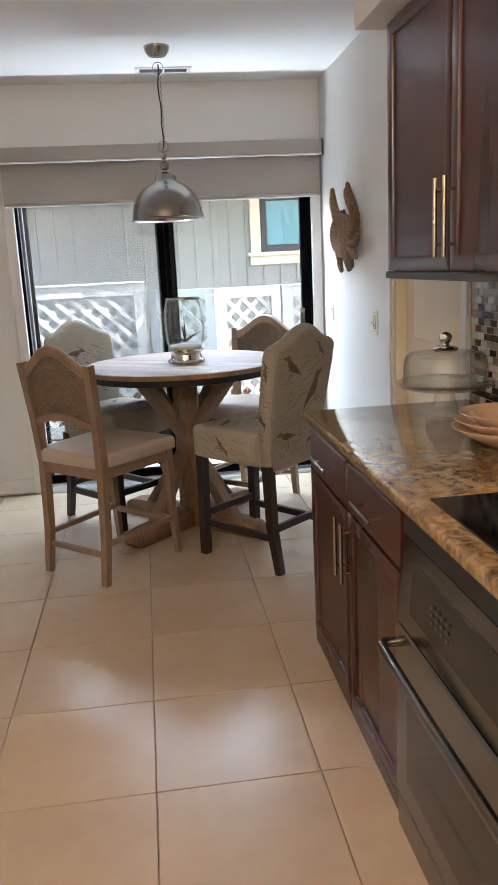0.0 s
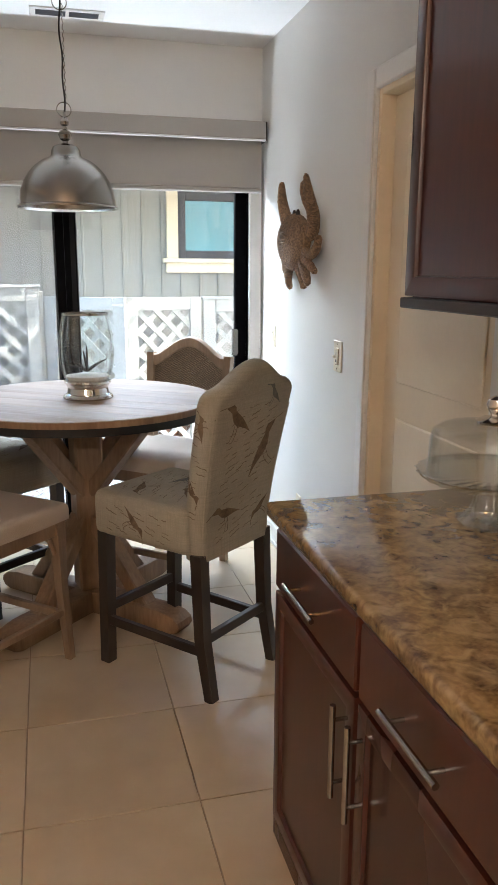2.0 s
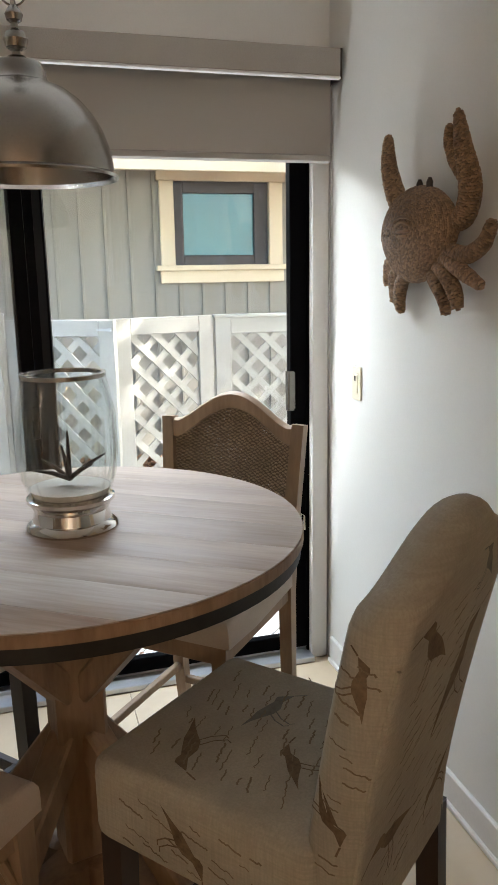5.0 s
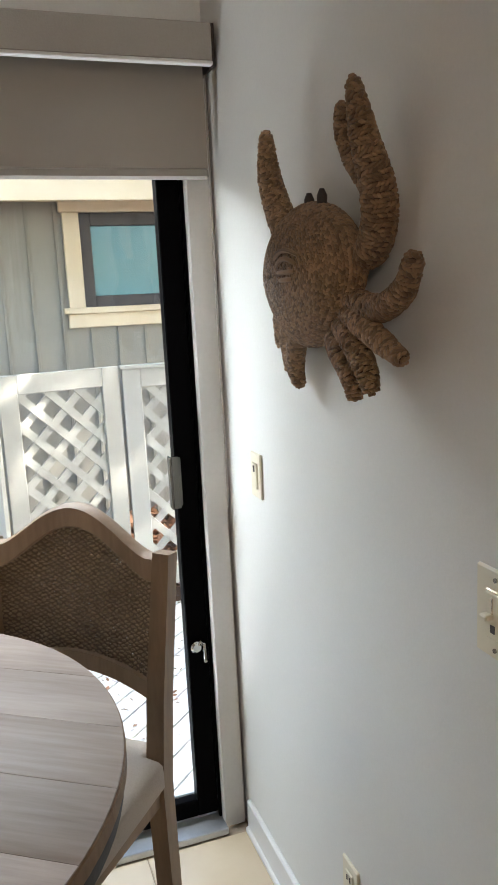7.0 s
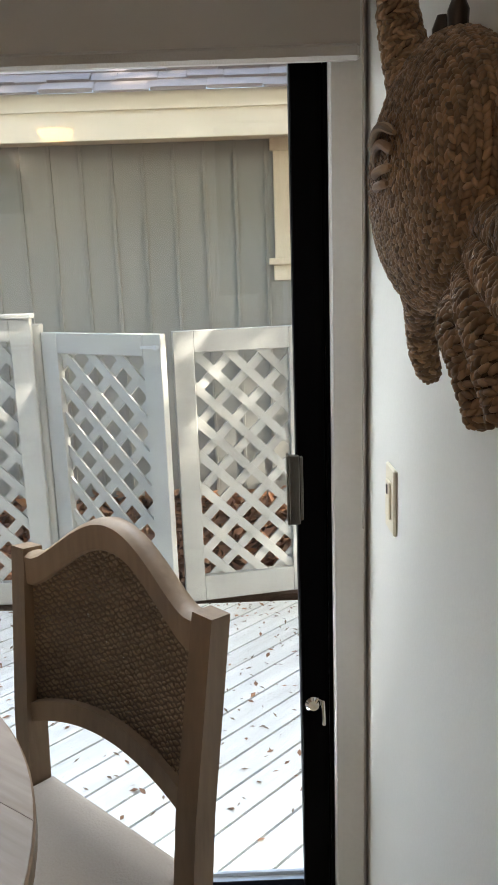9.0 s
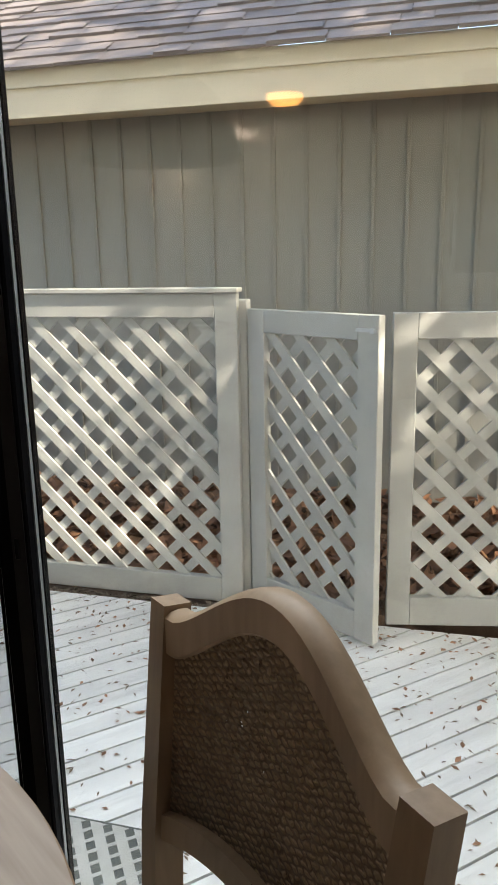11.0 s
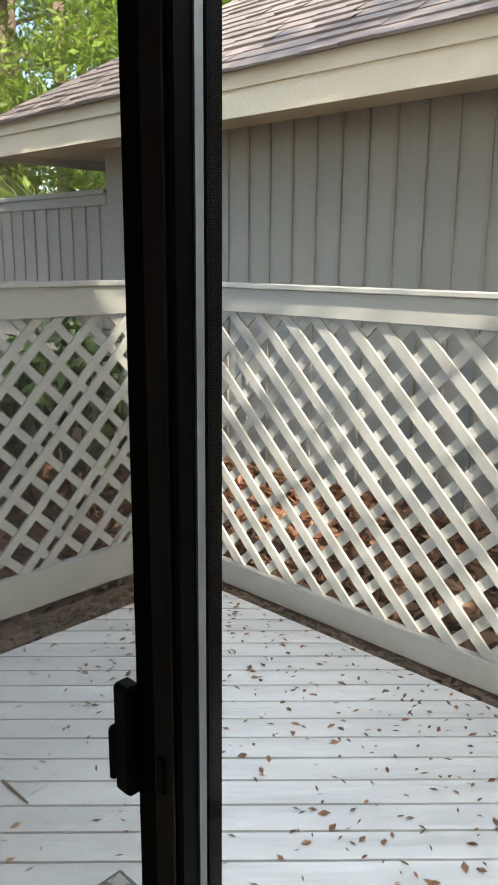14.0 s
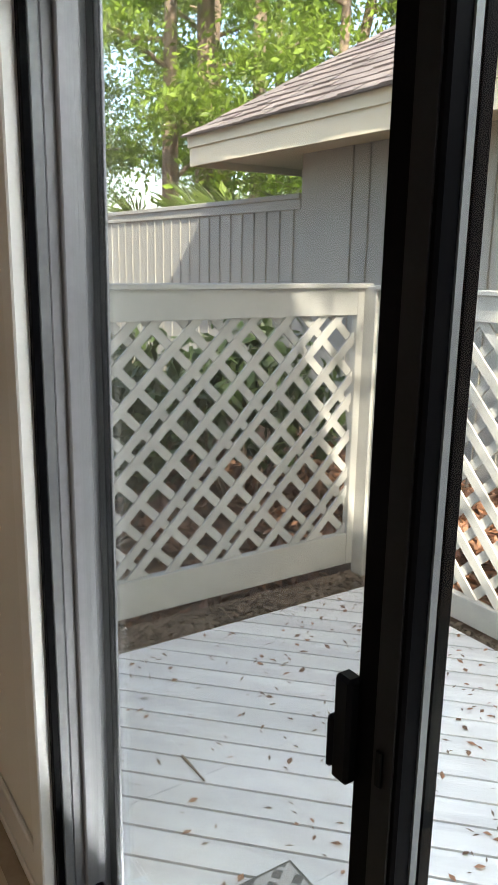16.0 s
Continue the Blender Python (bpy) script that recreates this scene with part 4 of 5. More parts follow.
    part("seat", seat, LINEN, c, "beige linen upholstered seat")
    for a, b in (((-0.20, -0.222), (-0.205, 0.222)), ((0.20, -0.222), (0.205, 0.222)), ((-0.205, 0.222), (0.205, 0.222)), ((-0.20, -0.222), (0.20, -0.222))):
        ap = bmesh.new()
        square_bar(ap, (*a, 0.550), (*b, 0.550), 0.024, 0.075, bev=0.003)
        part("apron", ap, TAN, c)
    for s in (-1, 1):
        cb = bmesh.new()
        tube(cb, [(s * 0.205, 0.205, 0.44), (s * 0.195, 0.19, 0.495), (s * 0.16, 0.185, 0.515)], 0.010, 8)
        part("corner_bracket", cb, TAN, c)
    for a, b, z, w in (((-0.200, -0.240), (-0.208, 0.236), 0.20, 0.026), ((0.200, -0.240), (0.208, 0.236), 0.20, 0.026), ((-0.20, -0.240), (0.20, -0.240), 0.145, 0.026), ((-0.208, 0.238), (0.208, 0.238), 0.185, 0.030)):
        sb = bmesh.new()
        square_bar(sb, (*a, z), (*b, z), 0.022, w, bev=0.003)
        part("stretcher", sb, TAN, c)
    return c


def birds(parent, surface, flock, field, seed):
    """A print of birds on thin legs among lines of handwriting, laid on a cloth surface(u, v)."""
    rng = random.Random(seed)
    shape = ((1.0, 0.30), (0.74, 0.42), (0.55, 0.50), (0.40, 0.44), (0.30, 0.30), (0.05, 0.22), (-0.35, 0.08), (-0.70, -0.12), (-1.15, -0.38), (-0.75, -0.30), (-0.40, -0.28), (-0.05, -0.28), (0.25, -0.15), (0.45, 0.08), (0.60, 0.27))

    def strip(bm, pts, w):
        last = None
        for i, (u, v) in enumerate(pts):
            a, b = pts[max(i - 1, 0)], pts[min(i + 1, len(pts) - 1)]
            d = math.hypot(b[0] - a[0], b[1] - a[1]) or 1
            nx, ny = -(b[1] - a[1]) / d * w / 2, (b[0] - a[0]) / d * w / 2
            pair = bm.verts.new(surface(u + nx, v + ny)), bm.verts.new(surface(u - nx, v - ny))
            if last:
                bm.faces.new((last[0], last[1], pair[1], pair[0]))
            last = pair

    for x, y, size, turn, flip, grey in flock:
        bm = bmesh.new()
        c, s = math.cos(radians(turn)), math.sin(radians(turn))
        put = lambda p: (x + size * (flip * p[0] * c - p[1] * s), y + size * (flip * p[0] * s + p[1] * c))
        hub = bm.verts.new(surface(*put((0.15, 0.05))))
        rim = [bm.verts.new(surface(*put((px * rng.uniform(0.95, 1.05), py)))) for px, py in shape]
        for a, b in zip(rim, rim[1:] + rim[:1]):
            bm.faces.new((hub, a, b))
        for o in (-0.12, 0.08):
            strip(bm, [put(p) for p in ((o, -0.2), (o - 0.05, -0.6), (o + 0.03, -0.95), (o + 0.18, -1.0))], 0.0026)
        strip(bm, [put(p) for p in ((1.0, 0.30), (1.35, 0.16))], 0.003)
        tagged(part("printed_bird", bm, INK_GREY if grey else INK, parent, smooth=0), kind="stuff")
    u0, v0, u1, v1 = field
    bm = bmesh.new()
    v = v0
    while v < v1:
        u = u0 + rng.uniform(0, 0.05)
        while u < u1 - 0.03:
            ln = rng.uniform(0.02, 0.06)
            rise, n = rng.uniform(0.15, 0.4), int(ln / 0.0035)
            if u + ln < u1 and v + ln * rise < v1:
                strip(bm, [(u + i * 0.0035, v + i * 0.0035 * rise + rng.uniform(-0.0016, 0.0016) + 0.001 * math.sin(i * 1.1 + v * 50)) for i in range(n + 1)], rng.uniform(0.0018, 0.0040))
            u += ln + rng.uniform(0.012, 0.07)
        v += rng.uniform(0.016, 0.028)
    tagged(part("printed_script", bm, INK_FINE, parent, smooth=0), kind="stuff")


def parsons_chair(m, label):
    c = thing("dining_chair", label, "chair", "chairs round the table", at=m)
    legs = {"front_leg": [[(s * 0.190, 0.225, 0.53), (s * 0.192, 0.235, 0.0)] for s in (-1, 1)],
            "back_leg": [[(s * 0.185, -0.215, 0.53), (s * 0.186, -0.228, 0.22), (s * 0.188, -0.268, 0.0)] for s in (-1, 1)]}
    for name, both in legs.items():
        for pts in both:
            b = bmesh.new()
            bent_bar(b, pts, [0.046, 0.042, 0.036][:len(pts)])
            part(name, b, ESPRESSO, c, "dark espresso leg")
    for a, b, z in (((-0.186, -0.225), (-0.192, 0.232), 0.175), ((0.186, -0.225), (0.192, 0.232), 0.175), ((-0.186, -0.228), (0.186, -0.228), 0.215), ((-0.192, 0.232), (0.192, 0.232), 0.22)):
        sb = bmesh.new()
        square_bar(sb, (*a, z), (*b, z), 0.024, 0.036, bev=0.003)
        part("stretcher", sb, ESPRESSO, c)
    seat = bmesh.new()
    box(seat, -0.222, -0.19, 0.520, 0.222, 0.262, 0.688, 0.030, seg=4)
    for v in seat.verts:
        if v.co.z > 0.66:
            v.co.z += 0.006 * (1 - (v.co.x / 0.23) ** 2) * (1 - ((v.co.y - 0.03) / 0.24) ** 2)
    part("seat", seat, PRINT, c, "linen seat printed with birds and script")
    back = bmesh.new()
    N, K = 28, 20
    mid = lambda z: -0.195 - 0.108 * max(0, (z - 0.58) / 0.58) ** 1.3
    wide = lambda z: 0.198 + 0.036 * (z - 0.505) / 0.55
    sheets = []
    for side in (1, -1):
        sheet = []
        for i in range(N + 1):
            u = math.sin(math.pi / 2 * (-1 + 2 * i / N))
            zt = 1.108 - 0.030 * max(0, (abs(u) - 0.78) / 0.22) ** 2 + 0.078 * (0.5 + 0.5 * math.cos(math.pi * min(abs(u) / 0.85, 1)))
            col = []
            for k in range(K + 1):
                z = 0.505 + (zt - 0.505) * math.sin(math.pi / 2 * k / K)
                round_u = math.sqrt(max(0.0, 1 - max(0, (abs(u) - 0.86) / 0.14) ** 2))
                round_t = math.sqrt(max(0.0, 1 - max(0, 1 - (zt - z) / 0.045) ** 2))
                col.append(back.verts.new((wide(z) * u, mid(z) + side * 0.045 * max(0.03, round_u * round_t), z)))
            sheet.append(col)
        sheets.append(sheet)
        for p, q in zip(sheet, sheet[1:]):
            for k in range(K):
                back.faces.new((p[k], p[k + 1], q[k + 1], q[k]))
    for a in (0, N):
        for k in range(K):
            back.faces.new((sheets[0][a][k], sheets[0][a][k + 1], sheets[1][a][k + 1], sheets[1][a][k]))
    for k in (0, K):
        for i in range(N):
            back.faces.new((sheets[0][i][k], sheets[0][i + 1][k], sheets[1][i + 1][k], sheets[1][i][k]))
    part("backrest", back, PRINT, c, "camel-back linen backrest printed with birds", smooth=60)
    rear = lambda x, z: (x, mid(z) - 0.0462, z)
    front = lambda x, z: (x, mid(z) + 0.0462, z)
    flat = lambda x, y: (x, y, 0.6892 + 0.006 * (1 - (x / 0.23) ** 2) * (1 - ((y - 0.03) / 0.24) ** 2))
    skirt = lambda s: (lambda y, z: (s * 0.2232, y, z))
    birds(c, rear, ((-0.095, 0.995, 0.085, -15, -1, 0), (0.085, 0.870, 0.105, 42, 1, 0), (-0.085, 0.660, 0.075, 12, -1, 0), (0.10, 1.060, 0.050, -25, -1, 1), (0.12, 0.63, 0.055, 60, -1, 0)), (-0.14, 0.56, 0.14, 1.04), 7)
    birds(c, front, ((0.070, 0.99, 0.070, 15, -1, 0), (-0.075, 0.86, 0.075, 30, 1, 1)), (-0.14, 0.74, 0.14, 1.04), 8)
    birds(c, flat, ((0.06, 0.06, 0.065, -30, 1, 1), (-0.11, 0.12, 0.070, 50, -1, 0), (-0.06, -0.06, 0.055, 20, 1, 0)), (-0.17, -0.10, 0.17, 0.20), 9)
    for s in (-1, 1):
        edge = lambda v, z, s=s: (s * (wide(z) * (0.86 + 0.14 * math.cos(v / 0.04)) + 0.0012), mid(z) + 0.0465 * math.sin(v / 0.04), z)
        birds(c, edge, ((0.0, 0.98, 0.045, 60, 1, 0), (0.01, 0.76, 0.05, 80, -1, 0)), (-0.04, 0.66, 0.045, 1.03), 14 + s)
        birds(c, skirt(s), ((0.05, 0.60, 0.060, 70, s, 0),), (-0.12, 0.55, 0.20, 0.65), 11 + s)
    for s in (-1, 1):
        st = bmesh.new()
        tube(st, [(s * (wide(z) * 0.93), mid(z) - 0.040, z) for z in [0.51 + 0.50 * i / 10 for i in range(11)]], 0.0035, 6)
        part("piping", st, PRINT, c)
    return c


parsons_chair(pose(0.597, 3.880, 0, 0, 0, 39.8), "counter chair in bird-printed linen with dark legs, by the worktop")
parsons_chair(pose(-0.155, 4.710, 0, 0, 0, -139), "counter chair in bird-printed linen with dark legs, by the window")
cane_chair(pose(-0.172, 3.950, 0, 0, 0, -43.0), "tan wooden counter chair with cane back and linen seat")
cane_chair(pose(0.636, 4.786, 0, 0, 0, 138.2), "tan wooden counter chair with cane back beside the glass door")

# ---- the woven crab on the wall ----
crab = thing("wall_crab", "woven seagrass crab sculpture hung on the wall", "wall decoration", at=pose(0.005, 0.025, 0.007))
def stitches(name, spots, length, thick, core):
    """Plaited rope: one plump strand at each (place, outward, along)."""
    vs, fs = [], []
    rings, sides = ((-0.72, 0.62), (0.0, 1.0), (0.72, 0.62)), 6
    for p, out, way in spots:
        side = out.cross(way).normalized()
        n = len(vs)
        vs.append(p - way * length / 2 - out * thick * 0.35)
        for a, r in rings:
            for k in range(sides):
                g = k * math.tau / sides
                vs.append(p + way * a * length / 2 + (side * math.cos(g) * 0.5 + out * (math.sin(g) * 0.5)) * thick * r)
        vs.append(p + way * length / 2 - out * thick * 0.35)
        end = n + 1 + len(rings) * sides
        for k in range(sides):
            j = (k + 1) % sides
            fs.append((n, n + 1 + j, n + 1 + k))
            for q in range(len(rings) - 1):
                a = n + 1 + q * sides
                fs.append((a + k, a + j, a + sides + j, a + sides + k))
            fs.append((end, end - sides + k, end - sides + j))
    me = bpy.data.meshes.new(name)
    me.from_pydata([tuple(v) for v in vs], [], fs)
    me.materials.append(ROPE)
    me.shade_smooth()
    ob = new(name, me)
    ob.parent = core
    return ob


rope_rng = random.Random(12)


def body_spot(off, turn):
    """A point of the crab's shell and its outward direction; off is the angle from the middle of its face."""
    p = Vector((-math.cos(off), math.sin(off) * math.cos(turn), math.sin(off) * math.sin(turn)))
    taper = 1.0 - 0.22 * max(0, -p.z)
    at = Vector((1.228 + p.x * 0.058, 4.578 + p.y * 0.176 * taper, 1.588 + p.z * 0.122))
    return at, Vector((p.x / 0.058, p.y / 0.176, p.z / 0.122)).normalized()


core = bmesh.new()
bmesh.ops.create_uvsphere(core, u_segments=40, v_segments=24, radius=1.0)
for v in core.verts:
    taper = 1.0 - 0.22 * max(0, -v.co.z)
    v.co = Vector((1.228 + v.co.x * 0.055, 4.578 + v.co.y * 0.173 * taper, 1.588 + v.co.z * 0.119))
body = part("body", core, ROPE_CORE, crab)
spots, off, row = [], 0.04, 0
while off < 1.95:
    a, b = body_spot(off, 0)[0], body_spot(off + 0.01, 0.0)[0]
    turn = rope_rng.uniform(0, 0.2)
    while turn < math.tau:
        p, out = body_spot(off + rope_rng.gauss(0, 0.004), turn)
        q = body_spot(off, turn + 0.03)[0]
        along_ = (q - p) - out * (q - p).dot(out)
        step = 0.0066 / max((q - p).length, 1e-4) * 0.03
        along_.normalize()
        lean_ = (0.55 if row % 2 else -0.55) + rope_rng.gauss(0, 0.12)
        spots.append((p + out * rope_rng.uniform(-0.0006, 0.0012), out, (along_ * math.cos(lean_) + out.cross(along_) * math.sin(lean_)).normalized()))
        turn += step
    off += 0.0060 / max((b - a).length, 1e-4) * 0.01
    row += 1
stitches("plaited_rope", spots, 0.0125, 0.0066, body)
# raised folds in the middle of the face
for k, (w, dz) in enumerate(((0.036, 0.022), (0.028, 0.011), (0.024, 0.001), (0.016, -0.009))):
    fold = [(1.168 - 0.004 * (1 - (t / 5) ** 2), 4.550 + 1.5 * w * t / 5, 1.592 + 1.25 * dz + (0.012 * (1 - (t / 5) ** 2) if k < 2 else 0.002)) for t in range(-5, 6)]
    part("fold", tube(bmesh.new(), fold, [0.002] + [0.0042] * 9 + [0.002], 10), ROPE, body)


def limb(name, pts, radii):
    """A limb bound round and round with plaited rope."""
    if name == "leg":
        radii = [r * 0.86 for r in radii]
    P = [Vector(p) for p in pts]
    seg = len(P) - 1

    def at(t):
        k = min(int(t), seg - 1)
        f = t - k
        p0, p1, p2, p3 = P[max(k - 1, 0)], P[k], P[k + 1], P[min(k + 2, seg)]
        q = 0.5 * ((2 * p1) + (p2 - p0) * f + (2 * p0 - 5 * p1 + 4 * p2 - p3) * f * f + (3 * p1 - p0 - 3 * p2 + p3) * f ** 3)
        return q, (radii[k] * (1 - f) + radii[k + 1] * f) * math.sqrt(max(0.006, 1 - max(0.0, (t - seg + 0.3) / 0.3) ** 2))

    line = [at(i / 24 * seg) for i in range(25)]
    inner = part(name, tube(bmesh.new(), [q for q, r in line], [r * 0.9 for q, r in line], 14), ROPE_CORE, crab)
    spots, t, row, ref = [], 0.02, 0, Vector((-1, 0, 0))
    while t < seg:
        q, r = at(t)
        d = (at(min(t + 0.02, seg))[0] - at(max(t - 0.02, 0))[0])
        speed = d.length / 0.04
        d.normalize()
        u = (ref - d * ref.dot(d)).normalized()
        w = d.cross(u)
        n = max(5, int(math.tau * r / 0.0066))
        for k in range(n):
            g = (k + 0.5 * (row % 2)) / n * math.tau
            out = u * math.cos(g) + w * math.sin(g)
            ring = d.cross(out)
            lean_ = 0.5 * (-1) ** (row // 2) + rope_rng.gauss(0, 0.16)
            spots.append((q + out * (r * 0.93 + rope_rng.uniform(-0.0005, 0.0016)) + d * rope_rng.gauss(0, 0.0008), out, (ring * math.cos(lean_) + d * math.sin(lean_)).normalized()))
        t += 0.0064 / max(speed, 1e-4)
        row += 1
    tip, d = at(seg)[0], (at(seg)[0] - at(seg - 0.03)[0]).normalized()
    u = (ref - d * ref.dot(d)).normalized()
    for k in range(4):
        g = k * math.pi / 4
        spots.append((tip - d * 0.001, d, u * math.cos(g) + d.cross(u) * math.sin(g)))
    stitches("plaited_rope", spots, 0.0125, 0.0068, inner)
    return inner


limb("claw", [(1.235, 4.665, 1.640), (1.230, 4.712, 1.700), (1.218, 4.735, 1.780), (1.212, 4.730, 1.862)], [0.024, 0.027, 0.022, 0.009])
limb("claw", [(1.240, 4.450, 1.610), (1.246, 4.385, 1.622), (1.238, 4.350, 1.690), (1.215, 4.352, 1.780), (1.205, 4.362, 1.856)], [0.020, 0.026, 0.027, 0.020, 0.008])
limb("pincer", [(1.236, 4.362, 1.690), (1.216, 4.388, 1.750), (1.206, 4.398, 1.795), (1.204, 4.396, 1.832)], [0.010, 0.013, 0.012, 0.006])
limb("leg", [(1.232, 4.440, 1.548), (1.226, 4.340, 1.530), (1.222, 4.262, 1.552), (1.222, 4.226, 1.602)], [0.021, 0.023, 0.020, 0.013])
limb("leg", [(1.232, 4.450, 1.525), (1.218, 4.370, 1.505), (1.216, 4.300, 1.478), (1.218, 4.252, 1.458)], [0.019, 0.021, 0.018, 0.011])
limb("leg", [(1.230, 4.470, 1.505), (1.214, 4.400, 1.482), (1.216, 4.362, 1.440), (1.220, 4.352, 1.402)], [0.019, 0.022, 0.020, 0.013])
limb("leg", [(1.230, 4.500, 1.485), (1.212, 4.440, 1.462), (1.216, 4.414, 1.425), (1.222, 4.410, 1.386)], [0.018, 0.021, 0.018, 0.012])
limb("leg", [(1.232, 4.630, 1.500), (1.237, 4.680, 1.460), (1.246, 4.708, 1.415), (1.257, 4.715, 1.380)], [0.019, 0.021, 0.018, 0.012])
limb("leg", [(1.232, 4.650, 1.520), (1.242, 4.730, 1.480), (1.256, 4.758, 1.440), (1.259, 4.766, 1.405)], [0.018, 0.020, 0.017, 0.011])
limb("leg", [(1.232, 4.665, 1.545), (1.246, 4.765, 1.520), (1.258, 4.805, 1.490), (1.259, 4.815, 1.455)], [0.018, 0.020, 0.017, 0.011])
for y in (4.520, 4.572):
    e = bmesh.new()
    tube(e, [(1.225, y, 1.690), (1.224, y - 0.004, 1.716), (1.223, y - 0.006, 1.727)], [0.008, 0.009, 0.004], 10)
    part("eye", e, ESPRESSO, crab, "dark eye stalk")
part("hanger", boxes((1.262, 4.54, 1.56, 1.285, 4.58, 1.64)), ESPRESSO, crab)

# ---- outdoors ----
solid("ground", boxes((-400, -400, -0.62, 400, 400, -0.42)), LITTER, "ground covered with brown leaf litter", kind="structure", smooth=0)
DZ = -0.066
deck = solid("deck", boxes((-1.845, 5.525, DZ - 0.20, 3.4, 7.33, DZ - 0.034)), BARK, "light grey painted deck of diagonal boards", kind="structure", smooth=0)


def slatted(parent, x0, z0, x1, z1, y, first, m, mat, pitch=0.159, width=0.044, thick=0.012, phase=None, uneven=0.0):
    """Diagonal lattice inside a rectangle: two layers of strips; first is the slope of the layer in front."""
    for layer in (0, 1):
        ang = first * radians(45) * (1 if layer == 0 else -1)
        n = int((x1 - x0 + z1 - z0) / pitch) + 8
        for i in range(-n, n):
            cx = (phase or (x0 + x1) / 2) + i * pitch + (0.06 if layer else 0.0)
            if uneven and not layer:
                cx += uneven * math.sin(i * 2.1)
            poly = clip_poly(band(cx, (z0 + z1) / 2, ang, width, 3.0), x0, z0, x1, z1)
            if len(poly) < 3:
                continue
            b = bmesh.new()
            prism(b, poly, thick, m=m @ Matrix(((1, 0, 0, 0), (0, 0, 1, y + layer * (thick + 0.0006)), (0, 1, 0, 0), (0, 0, 0, 1))))
            part("slat", b, mat, parent, smooth=0)


def lattice_panel(name, label, category, m, w, z0, z1, stile, top, bottom, cap=0.0, first=-1, thick=0.04, group="", phase=None, width=0.042, uneven=0.0):
    """A framed lattice panel from its local origin along x, its face towards -y."""
    p = thing(name, label, category, group)
    for x0, x1, a, b_, k in ((0, stile, z0, z1, "stile"), (w - stile, w, z0, z1, "stile"), (stile, w - stile, z1 - top, z1, "top_rail"), (stile, w - stile, z0, z0 + bottom, "bottom_rail")):
        b = bmesh.new()
        box(b, x0, 0, a, x1, thick, b_, 0.003, m=m)
        part(k, b, FENCE, p)
    if cap:
        b = bmesh.new()
        box(b, -0.01, -0.022, z1, w + 0.01, thick + 0.02, z1 + cap, 0.003, m=m)
        part("cap", b, FENCE, p)
    slatted(p, stile - 0.01, z0 + bottom - 0.01, w - stile + 0.01, z1 - top + 0.01, thick * 0.45, first, m, FENCE, phase=phase, width=width, uneven=uneven)
    return p


def along(ax, ay, bx, by):
    """The pose and length of a panel from a to b, seen from the deck."""
    return pose(ax, ay, 0, 0, 0, math.degrees(math.atan2(by - ay, bx - ax))), math.hypot(bx - ax, by - ay)


m, w = along(-1.985, 7.405, 0.080, 7.405)
fence_n = lattice_panel("lattice_fence", "grey painted lattice fence panel along the deck", "fence", m, w, -0.07, 1.332, 0.10, 0.105, 0.115, 0.02, phase=0.155 + 1.985, group="lattice fences")
m, w = along(-2.07, 5.45, -2.07, 7.42)
lattice_panel("lattice_fence", "grey painted lattice fence at the end of the deck", "fence", m, w, -0.045, 1.335, 0.07, 0.125, 0.165, 0.022, first=1, width=0.038, uneven=0.034, group="lattice fences")
posts = solid("fence_post", boxes((-2.075, 7.39, -0.44, -1.99, 7.48, 1.345), bev=0.004), FENCE, "grey painted corner post of the fence", "fence post")
solid("fence_post", boxes((0.035, 7.452, -0.44, 0.11, 7.52, 1.30), bev=0.004), FENCE, "grey painted gate post behind the fence", "fence post")
m, w = along(0.114, 7.440, 0.702, 7.104)
gate = lattice_panel("gate", "grey painted lattice gate leaf, standing ajar", "gate", m, w, -0.045, 1.262, 0.095, 0.095, 0.12, group="gate leaves")
b = boxes((w - 0.10, -0.008, 1.20, w - 0.01, 0.0, 1.212), (w - 0.03, -0.012, 1.195, w - 0.015, -0.006, 1.217))
bmesh.ops.transform(b, matrix=m, verts=b.verts)
part("latch", b, SILVER, gate, "small metal bolt")
m, w = along(0.735, 7.318, 1.358, 7.440)
lattice_panel("gate", "grey painted lattice gate leaf, nearly closed", "gate", m, w, -0.055, 1.255, 0.095, 0.10, 0.125, group="gate leaves")
m, w = along(1.376, 7.448, 2.35, 7.36)
lattice_panel("lattice_fence", "grey painted lattice fence panel beside the gate", "fence", m, w, 0.0, 1.235, 0.10, 0.10, 0.12, 0.02, group="lattice fences")
solid("fence_post", boxes((2.352, 7.33, -0.44, 2.43, 7.41, 1.25), bev=0.004), FENCE, "grey painted end post of the fence", "fence post")

# the house opposite
WY = 8.72
house = thing("neighbour_house", "grey board-and-batten house with cream eaves and shingle roof", "house")
part("wall", boxes((-4.39, WY, -0.44, 1.385, WY + 0.15, 2.42), (1.385, WY, -0.44, 2.145, WY + 0.15, 1.55), (1.385, WY, 2.20, 2.145, WY + 0.15, 2.42), (2.145, WY, -0.44, 7.5, WY + 0.15, 2.42), (-4.39, WY + 0.15, -0.44, -4.24, 16.0, 2.42), (7.35, WY + 0.15, -0.44, 7.5, 16.0, 2.42)), SIDING, house, "grey painted siding", smooth=0)
bme = finish(boxes((-0.011, -0.016, -0.44, 0.011, 0.0, 2.36), bev=0.002), "batten", BATTEN)
for k in range(-21, 34):
    x = 0.117 + 0.1855 * k
    if not 1.24 < x < 2.30:
        piece("batten", bme, house, pose(x, WY, 0))
bms = finish(boxes((-0.011, -0.016, -0.44, 0.011, 0.0, 1.44), bev=0.002), "short_batten", BATTEN)
